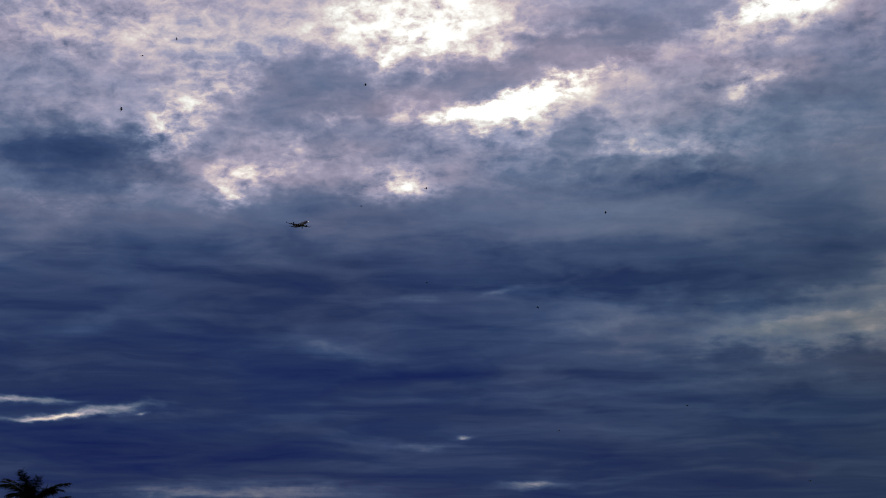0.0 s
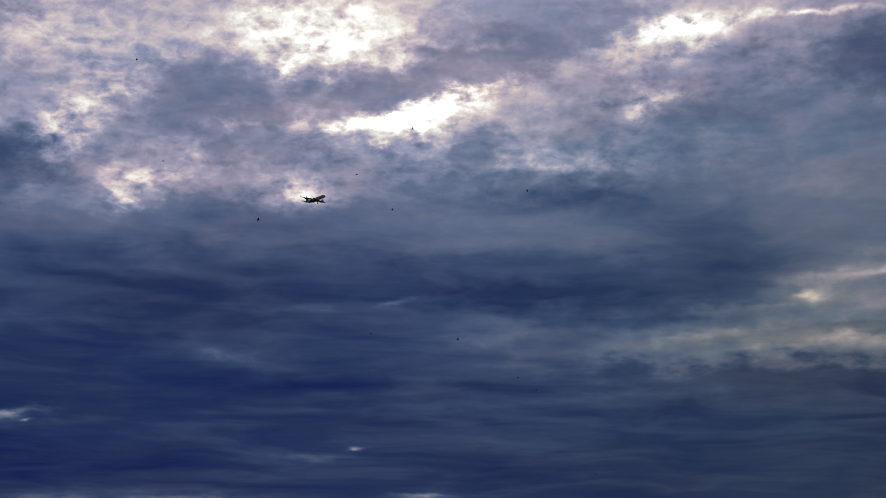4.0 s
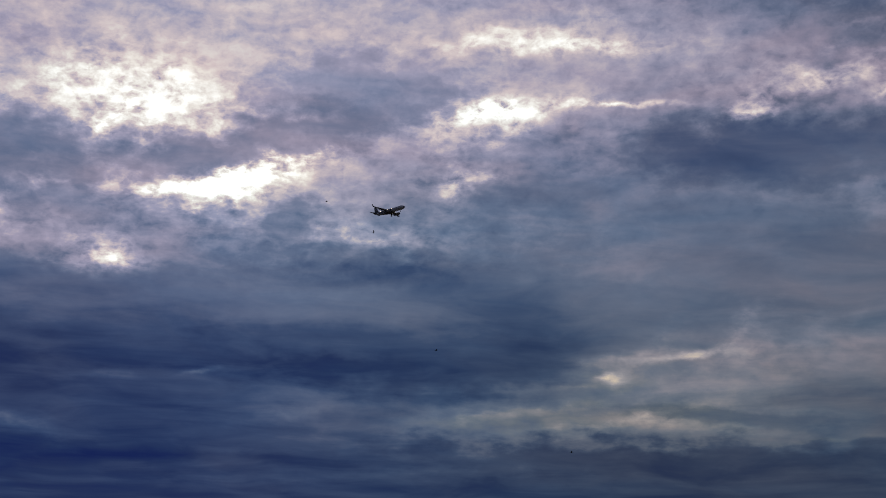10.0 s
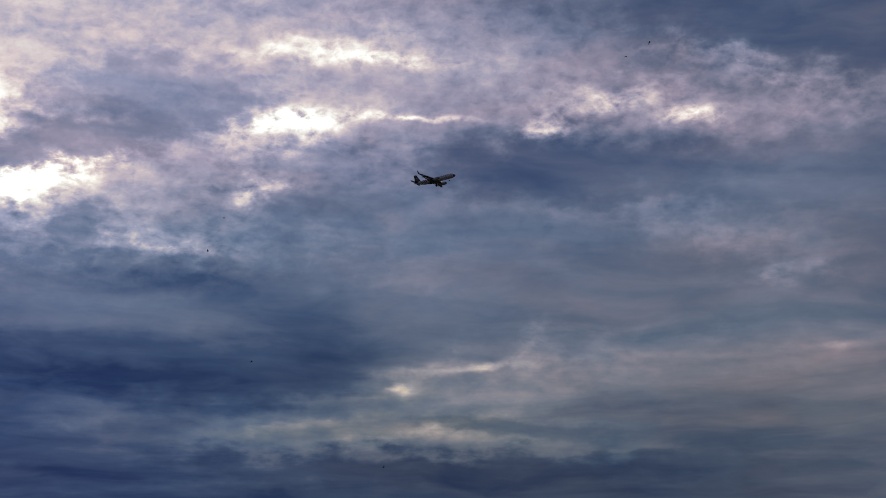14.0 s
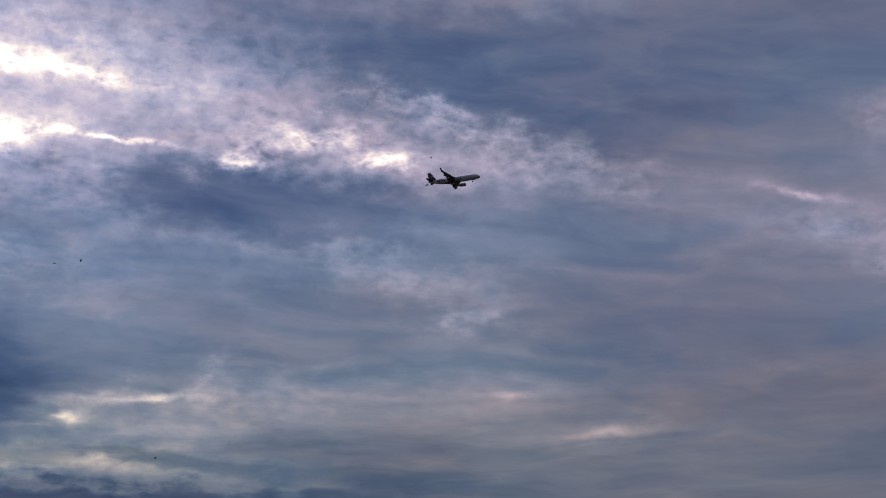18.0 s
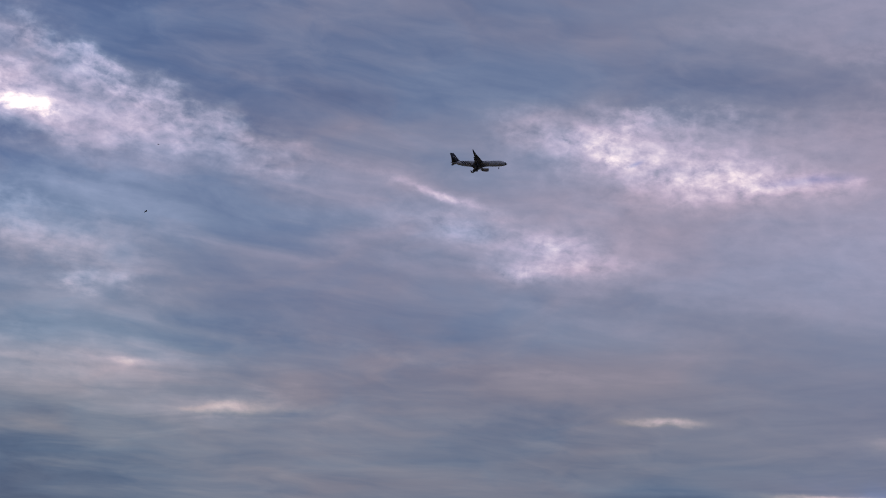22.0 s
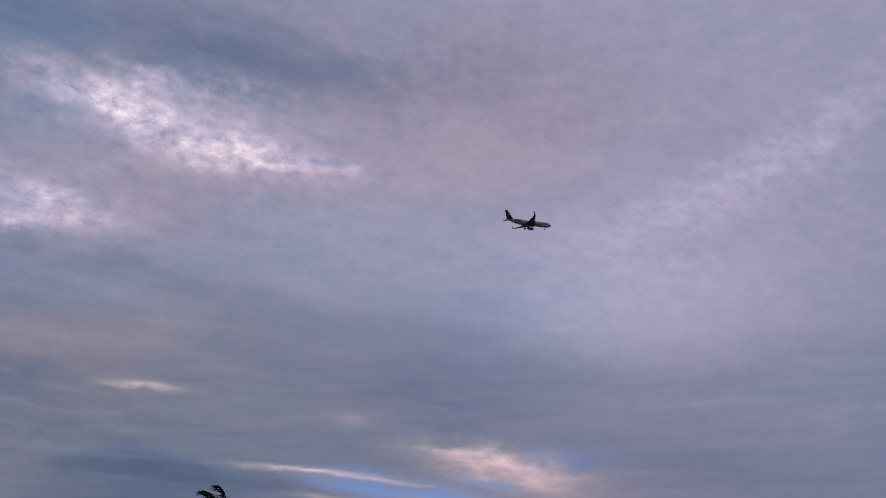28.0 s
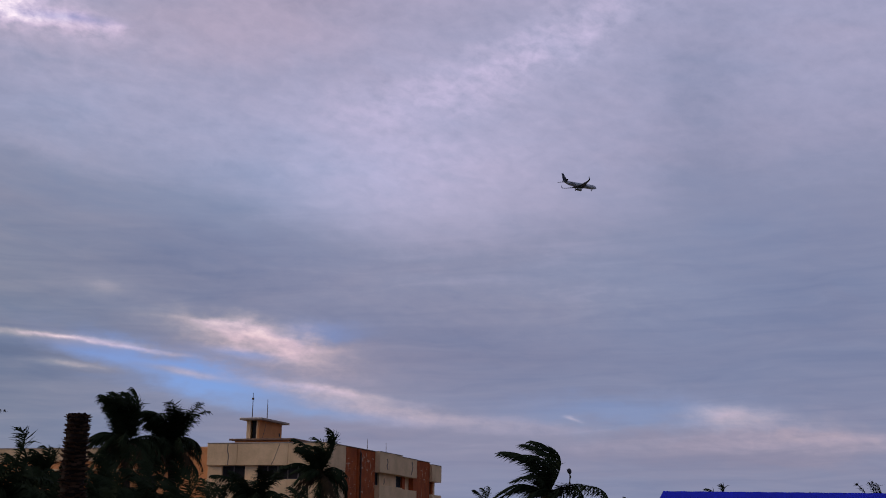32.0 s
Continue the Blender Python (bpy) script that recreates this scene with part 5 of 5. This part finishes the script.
for sy in (-1, 1):
    bm = bmesh.new()
    for k in range(34):
        xx = 13.6 - k * 0.72
        if -1.4 < xx < -0.9:
            continue
        box(xx - 0.12, xx + 0.12, sy * 1.93 - 0.035, sy * 1.93 + 0.035, 0.38, 0.72, 0.0, bm)
    tagged(part("cabin_windows", bm, M_PORT, body, "row of small cabin windows"), kind="stuff")
    # slanting navy stripes towards the tail
    for k in range(4):
        x0 = -5.0 - k * 1.5
        bm = bmesh.new()
        rows = []
        for j in range(9):
            a = radians(-38 + j * 13)
            xx = x0 - 2.6 * (j / 8)
            rad = 1.985 if xx > -6 else 1.985 - 0.055 * (-6 - xx)
            zc = 0.0 if xx > -6 else 0.05 * (-6 - xx)
            if xx < -9.5:
                rad, zc = 1.8 - 0.127 * (-9.5 - xx) + 0.02, 0.16 + 0.113 * (-9.5 - xx)
            rows.append([bm.verts.new((xx + w, sy * rad * math.cos(a), zc + rad * math.sin(a))) for w in (0.0, -0.75)])
        for r0, r1 in zip(rows, rows[1:]):
            bm.faces.new((r0[0], r0[1], r1[1], r1[0]))
        part("tail_stripe", bm, M_NAVY, body, "slanting navy stripe")

for sy in (-1, 1):
    up = (0, 0, 1)
    w = part("wing", foil([((4.9, sy * 1.2, -1.15), 7.3, 0.95, up), ((2.2, sy * 6.3, -0.72), 4.1, 0.56, up), ((-2.55, sy * 16.3, 0.3), 1.65, 0.24, up), ((-2.75, sy * 16.9, 0.42), 1.5, 0.2, up)]), M_WING, plane, "swept grey wing", True)
    part("sharklet", foil([((-2.75, sy * 16.9, 0.42), 1.5, 0.17, (0, -sy * 0.5, 0.86)), ((-3.25, sy * 17.35, 0.95), 1.15, 0.13, (0, -sy * 0.95, 0.3)), ((-4.2, sy * 17.75, 2.75), 0.55, 0.07, (0, -sy, 0))]), M_NAVY, w, "upturned dark wing tip", True)
    part("flap", foil([((-2.2, sy * 2.1, -1.35), 1.7, 0.22, (-0.35, 0, 0.94)), ((-1.75, sy * 6.3, -0.95), 1.25, 0.16, (-0.35, 0, 0.94)), ((-3.0, sy * 12.2, -0.32), 0.85, 0.1, (-0.35, 0, 0.94))]), M_BELLY, w, "lowered flap")
    for yy, x0 in ((4.2, -0.9), (8.2, -1.8), (11.2, -2.6)):
        part("flap_fairing", lathe([(x0 + 1.5, 0.06, -1.18 + yy * 0.07), (x0 + 0.6, 0.2, -1.25 + yy * 0.07), (x0 - 0.9, 0.16, -1.3 + yy * 0.07), (x0 - 1.7, 0.04, -1.34 + yy * 0.07)], 8), M_BELLY, w).location = (0, sy * yy, 0)
    e = part("engine", lathe([(6.75, 0.98, -2.05), (6.9, 1.08, -2.05), (6.3, 1.2, -2.05), (4.8, 1.22, -2.05), (3.2, 1.02, -2.02), (2.3, 0.78, -2.0), (2.25, 0.55, -2.0), (1.4, 0.26, -2.0)], 20), M_NACELLE, plane, "pale grey engine nacelle", True)
    e.location = (0, sy * 5.75, 0)
    part("fan", lathe([(6.72, 0.95, -2.05), (6.78, 0.9, -2.05), (6.95, 0.25, -2.05), (7.1, 0.05, -2.05)], 16), M_DARK, e, "dark fan face")
    part("pylon", box(1.5, 5.4, sy * 5.75 - 0.16, sy * 5.75 + 0.16, -1.2, -0.72, 0.08), M_WING, plane)
    part("tailplane", foil([((-13.6, sy * 0.5, 0.95), 3.6, 0.35, up), ((-16.9, sy * 6.2, 1.5), 1.4, 0.14, up)]), M_NAVY, plane, "dark horizontal tailplane", True)
    g = part("main_gear", tube([(-0.9, sy * 3.8, -1.0), (-0.9, sy * 3.8, -3.4)], [0.16, 0.12], 8), M_METAL, plane, "lowered main landing gear")
    for off in (-0.45, 0.45):
        part("tyre", tube([(-0.9, sy * 3.8 + off - 0.2, -3.35), (-0.9, sy * 3.8 + off - 0.15, -3.35), (-0.9, sy * 3.8 + off + 0.15, -3.35), (-0.9, sy * 3.8 + off + 0.2, -3.35)], [0.42, 0.58, 0.58, 0.42], 16), M_TYRE, g)
    part("gear_door", box(-1.5, -0.3, sy * 4.1 - 0.03, sy * 4.1 + 0.03, -2.6, -1.1, 0.01), M_BELLY, plane)
    part("landing_light", lathe([(3.95, 0.16, -0.98), (4.12, 0.2, -0.98), (4.2, 0.05, -0.98)], 8), M_LAMP, w, "lit landing light").location = (0, sy * 3.1, 0)
fin = part("fin", foil([((-11.6, 0, 1.6), 6.2, 0.5, (0, 1, 0)), ((-12.6, 0, 2.4), 5.2, 0.45, (0, 1, 0)), ((-16.6, 0, 7.9), 2.2, 0.18, (0, 1, 0))]), M_NAVY, plane, "navy tail fin", True)
for sy in (-1, 1):
    # a pale swept emblem on the fin, drawn as a plain shape
    bm = bmesh.new()
    rows = []
    for k in range(7):
        f = k / 6
        xx, zz, w = -15.4 - 1.3 * f, 4.0 + 1.7 * f, 0.6 * math.sin(math.pi * (0.12 + 0.8 * f))
        rows.append([bm.verts.new((xx + w, sy * (0.215 - 0.03 * f), zz)), bm.verts.new((xx - w, sy * (0.185 - 0.03 * f), zz + 0.35))])
    for r0, r1 in zip(rows, rows[1:]):
        bm.faces.new((r0[0], r0[1], r1[1], r1[0]))
    bmesh.ops.solidify(bm, geom=bm.faces[:], thickness=0.02)
    part("fin_emblem", bm, M_FUSE, fin, "pale swept emblem")
part("tail_cone", lathe([(-18.4, 0.26, 1.22), (-18.8, 0.14, 1.25)], 10), M_METAL, plane)
g = part("nose_gear", tube([(13.4, 0, -1.7), (13.3, 0, -3.3)], [0.11, 0.08], 8), M_METAL, plane, "lowered nose gear")
for off in (-0.25, 0.25):
    part("tyre", tube([(13.3, off - 0.11, -3.3), (13.3, off + 0.11, -3.3)], [0.38, 0.38], 14), M_TYRE, g)
part("taxi_light", lathe([(13.5, 0.1, -2.4), (13.6, 0.12, -2.4)], 8), M_LAMP, g, "lit lamp on the nose gear")


# ---- birds ----
def bird(label):
    b = thing("bird", label, "bird", None, "birds circling in the sky")
    part("body", tube([(0.3, 0, 0), (0.22, 0, 0.01), (0.08, 0, 0), (-0.12, 0, 0), (-0.3, 0, 0.01)], [0.015, 0.05, 0.08, 0.07, 0.02], 8), M_BIRD, b, "", True)
    bm = bmesh.new()
    v = [bm.verts.new(q) for q in ((-0.25, -0.03, 0.01), (-0.25, 0.03, 0.01), (-0.52, 0.11, 0.015), (-0.48, 0, 0.01), (-0.52, -0.11, 0.015), (-0.3, 0, 0.03))]
    for f in ((0, 1, 2, 3), (0, 3, 4), (1, 5, 2), (0, 4, 5), (2, 5, 4)):
        bm.faces.new([v[i] for i in f])
    part("tail", bm, M_BIRD, b)
    for sy in (-1, 1):
        bm = foil([((0.12, 0.03 * sy, 0.02), 0.3, 0.03, (0, 0, 1)), ((0.17, 0.35 * sy, 0.12), 0.27, 0.02, (0, 0, 1)), ((0.02, 0.66 * sy, 0.1), 0.16, 0.012, (0, 0, 1)), ((-0.12, 0.8 * sy, 0.04), 0.05, 0.006, (0, 0, 1))])
        part("bird_wing", bm, M_BIRD, b)
    return b


BIRDS = [bird("dark bird of prey gliding on spread wings") for _ in range(15)]


# ---- all that moves ----
def fly(x, y, z):
    """The airliner's pose on its steady, slightly nose-up glide."""
    return pose(x, y, z, 0, -2.6, -53.8)


def motions():
    walk(plane, [(t, fly(x, y, z)) for t, x, y, z in (
    (0.0, -193.21, 1592.88, 396.26),
    (0.5, -174.40, 1566.56, 395.56),
    (1.0, -156.04, 1540.40, 394.07),
    (1.5, -135.54, 1514.38, 392.89),
    (2.0, -115.84, 1488.24, 391.77),
    (2.5, -97.12, 1462.18, 390.06),
    (3.0, -76.69, 1436.01, 389.13),
    (3.5, -57.90, 1409.78, 388.05),
    (5.5, 19.40, 1305.13, 382.93),
    (6.0, 37.72, 1279.00, 381.58),
    (6.5, 57.48, 1253.00, 379.63),
    (7.0, 76.95, 1226.99, 377.76),
    (7.5, 95.70, 1200.79, 376.65),
    (8.0, 117.54, 1174.04, 376.32),
    (8.5, 136.42, 1147.71, 375.42),
    (9.0, 156.16, 1121.24, 374.59),
    (9.5, 174.97, 1095.50, 371.95),
    (10.0, 194.34, 1069.24, 370.55),
    (10.5, 212.76, 1043.23, 368.99),
    (11.0, 234.43, 1016.64, 367.03),
    (11.5, 253.66, 990.41, 365.46),
    (12.0, 272.75, 964.11, 364.17),
    (12.5, 290.68, 938.52, 361.92),
    (13.0, 309.63, 912.28, 360.64),
    (13.5, 328.46, 886.31, 358.80),
    (14.0, 347.96, 860.04, 357.07),
    (14.5, 367.61, 833.79, 355.09),
    (15.0, 386.48, 807.49, 353.99),
    (15.5, 405.56, 781.15, 352.75),
    (17.5, 481.39, 676.41, 346.97),
    (18.0, 499.93, 650.23, 346.15),
    (18.5, 518.46, 624.42, 344.73),
    (19.0, 536.61, 599.00, 343.33),
    (19.5, 555.10, 573.62, 341.52),
    (20.0, 574.16, 547.83, 339.60),
    (20.5, 592.68, 522.06, 338.64),
    (21.0, 611.19, 496.20, 337.95),
    (21.5, 630.55, 470.30, 335.85),
    (22.0, 649.64, 444.34, 334.33),
    (22.5, 668.75, 418.16, 333.11),
    (23.0, 688.00, 391.88, 331.69),
    (23.5, 706.74, 366.40, 330.44),
    (24.0, 726.16, 339.93, 328.87),
    (24.5, 745.25, 313.98, 327.43),
    (25.0, 764.97, 287.25, 325.26),
    (25.5, 784.01, 260.88, 324.25),
    (27.5, 860.98, 159.25, 315.85),
    (28.0, 880.44, 132.11, 314.12),
    (28.5, 899.68, 105.04, 312.77),
    (29.0, 919.45, 77.95, 309.69),
    (29.5, 939.20, 51.30, 306.32),
    (30.0, 958.64, 24.04, 303.76),
    (30.5, 977.89, -3.32, 301.56),
    (31.0, 997.38, -30.81, 298.32),
    (31.5, 1016.74, -57.45, 295.34),
    (32.0, 1036.17, -84.50, 291.86),
    )])
    walk(BIRDS[0], [(0.0, pose(-61.8, 226.8, 79.0, -14, -4, 12)), (1.0, pose(-39.8, 233.3, 74.0, -14, -4, 12)), (2.0, pose(-19.9, 237.5, 68.5, -14, -4, 12)), (3.0, pose(-2.2, 239.8, 63.0, -14, -4, 12)), (6.5, pose(-100.7, 227.8, 66.2, -14, -4, 12)), (32.0, pose(-287.8, 143.9, 81.9, -14, -4, 12))])
    walk(BIRDS[1], [(0.0, pose(-73.9, 285.5, 112.4, 10, -4, 19)), (1.0, pose(-63.0, 290.9, 104.7, 10, -4, 19)), (2.0, pose(-49.7, 295.6, 98.2, 10, -4, 19)), (3.0, pose(-32.0, 300.1, 91.6, 10, -4, 19)), (6.5, pose(-126.0, 285.1, 96.2, 10, -4, 19)), (32.0, pose(-360.1, 180.1, 119.1, 10, -4, 19))])
    walk(BIRDS[2], [(0.0, pose(-21.7, 295.0, 110.0, -8, -4, -2)), (1.0, pose(-9.4, 296.5, 107.7, -8, -4, -2)), (2.0, pose(3.1, 297.5, 105.1, -8, -4, -2)), (3.0, pose(15.5, 298.3, 101.7, -8, -4, -2)), (6.0, pose(-8.5, 294.5, 113.0, -8, -4, -2)), (9.5, pose(-123.7, 279.8, 118.7, -8, -4, -2)), (32.0, pose(-353.4, 176.7, 146.9, -8, -4, -2))])
    walk(BIRDS[3], [(0.0, pose(-6.1, 330.7, 68.7, 16, -4, 0)), (1.0, pose(7.7, 331.6, 64.2, 16, -4, 0)), (2.0, pose(21.9, 331.6, 60.6, 16, -4, 0)), (3.0, pose(35.5, 330.9, 57.6, 16, -4, 0)), (6.5, pose(-139.0, 314.4, 60.5, 16, -4, 0)), (32.0, pose(-397.1, 198.5, 74.9, 16, -4, 0))])
    walk(BIRDS[4], [(0.0, pose(57.4, 307.8, 35.8, -12, -4, -163)), (1.0, pose(55.4, 307.9, 38.7, -12, -4, -163)), (2.0, pose(47.4, 309.2, 38.4, -12, -4, -163)), (3.0, pose(39.7, 310.0, 40.6, -12, -4, -163)), (6.0, pose(51.9, 306.1, 55.0, -12, -4, -163)), (9.5, pose(-128.6, 290.8, 57.8, -12, -4, -163)), (32.0, pose(-367.3, 183.7, 71.5, -12, -4, -163))])
    walk(BIRDS[5], [(0.0, pose(27.2, 312.7, 29.5, 12, -4, -14)), (1.0, pose(31.8, 311.8, 33.6, 12, -4, -14)), (2.0, pose(36.5, 310.8, 37.8, 12, -4, -14)), (3.0, pose(40.1, 310.3, 38.5, 12, -4, -14)), (6.0, pose(59.7, 304.9, 53.8, 12, -4, -14)), (9.5, pose(-128.1, 289.7, 56.5, 12, -4, -14)), (32.0, pose(-365.9, 182.9, 69.9, 12, -4, -14))])
    walk(BIRDS[6], [(0.0, pose(39.2, 317.4, 85.4, -14, -4, -15)), (6.0, pose(48.8, 311.5, 99.2, -14, -4, -15)), (8.0, pose(51.9, 309.5, 103.8, -14, -4, -15)), (9.0, pose(51.3, 309.3, 104.7, -14, -4, -15)), (10.0, pose(52.5, 309.8, 102.4, -14, -4, -15)), (11.0, pose(55.5, 309.7, 101.3, -14, -4, -15)), (12.0, pose(55.9, 309.8, 100.8, -14, -4, -15)), (13.0, pose(57.7, 309.1, 101.6, -14, -4, -15)), (14.0, pose(63.4, 308.5, 100.2, -14, -4, -15)), (15.5, pose(76.3, 307.7, 93.1, -14, -4, -15)), (17.5, pose(103.1, 296.9, 102.2, -14, -4, -15)), (32.0, pose(189.6, 261.9, 131.6, -14, -4, -15))])
    walk(BIRDS[7], [(0.0, pose(-23.2, 318.5, 85.8, 10, -4, -10)), (10.0, pose(39.0, 302.4, 106.6, 10, -4, -10)), (11.0, pose(45.2, 300.8, 108.7, 10, -4, -10)), (12.0, pose(50.5, 298.7, 112.2, 10, -4, -10)), (13.0, pose(56.7, 298.4, 110.1, 10, -4, -10)), (14.0, pose(64.7, 298.2, 105.9, 10, -4, -10)), (15.5, pose(79.3, 295.6, 103.5, 10, -4, -10)), (32.0, pose(187.4, 275.8, 97.2, 10, -4, -10))])
    walk(BIRDS[8], [(0.0, pose(-6.6, 315.8, 90.2, -8, -4, -6)), (8.0, pose(45.2, 310.6, 75.8, -8, -4, -6)), (9.0, pose(57.9, 309.2, 72.4, -8, -4, -6)), (12.0, pose(81.3, 304.0, 72.3, -8, -4, -6)), (13.0, pose(80.8, 304.0, 72.4, -8, -4, -6)), (14.0, pose(75.6, 305.5, 72.2, -8, -4, -6)), (15.5, pose(61.4, 308.8, 71.5, -8, -4, -6)), (32.0, pose(-47.0, 334.0, 66.6, -8, -4, -6))])
    walk(BIRDS[9], [(0.0, pose(81.0, 269.0, 210.3, 16, -4, -10)), (13.0, pose(149.8, 259.7, 156.6, 16, -4, -10)), (14.0, pose(157.2, 258.8, 150.8, 16, -4, -10)), (15.5, pose(168.7, 256.4, 142.1, 16, -4, -10)), (32.0, pose(256.2, 238.4, 135.9, 16, -4, -10))])
    walk(BIRDS[10], [(0.0, pose(112.9, 295.6, 218.6, -12, -4, -18)), (19.0, pose(203.2, 266.9, 132.1, -12, -4, -18)), (20.0, pose(209.3, 265.0, 126.2, -12, -4, -18)), (32.0, pose(266.4, 247.0, 121.8, -12, -4, -18))])
    walk(BIRDS[11], [(0.0, pose(277.1, -120.2, 28.8, 12, -4, 106)), (29.5, pose(213.0, 68.2, 25.8, 12, -4, 106)), (30.0, pose(210.2, 76.4, 25.6, 12, -4, 106)), (31.0, pose(210.4, 77.0, 22.5, 12, -4, 106)), (32.0, pose(210.4, 77.4, 21.2, 12, -4, 106))])
    walk(BIRDS[12], [(0.0, pose(22.6, 323.2, 61.5, -14, -4, -17)), (8.0, pose(74.2, 309.6, 53.3, -14, -4, -17)), (10.0, pose(103.6, 301.8, 48.6, -14, -4, -17)), (11.0, pose(98.7, 304.2, 43.1, -14, -4, -17)), (15.5, pose(118.0, 295.9, 51.9, -14, -4, -17)), (32.0, pose(188.6, 265.5, 84.0, -14, -4, -17))])
    walk(BIRDS[13], [(0.0, pose(90.8, 324.7, 19.8, 10, -4, -18)), (1.0, pose(95.5, 323.2, 20.8, 10, -4, -18)), (3.0, pose(104.9, 320.1, 22.8, 10, -4, -18)), (6.5, pose(-134.4, 304.1, 23.9, 10, -4, -18)), (32.0, pose(-384.1, 192.1, 29.6, 10, -4, -18))])
    walk(BIRDS[14], [(0.0, pose(-71.7, 309.5, 126.5, -8, -4, 9)), (6.0, pose(-32.8, 315.4, 117.2, -8, -4, 9)), (8.0, pose(-9.1, 319.0, 111.5, -8, -4, 9)), (11.5, pose(-134.0, 303.1, 117.1, -8, -4, 9)), (32.0, pose(-382.8, 191.4, 145.0, -8, -4, 9))])
    # fronds shake in the wind while palms are in view
    for f, size, phase in SWAYING:
        home = f.location.copy()
        first = f.parent.location.y > 0 and f.parent.location.x < 30
        rows = [(0.0, pose(*home))]
        for t in ((0.6, 1.2, 1.8, 2.4, 3.0, 6.0, 32.0) if first else (26.5, 27.2, 27.9, 28.6, 29.3, 30.0, 30.7, 31.4, 32.0)):
            rows.append((t, pose(*home, size * 2.6 * math.sin(3.9 * t + phase), size * 2.0 * math.sin(4.7 * t + phase * 2), size * 2.2 * math.sin(3.3 * t + phase))))
        walk(f, rows)


motions()
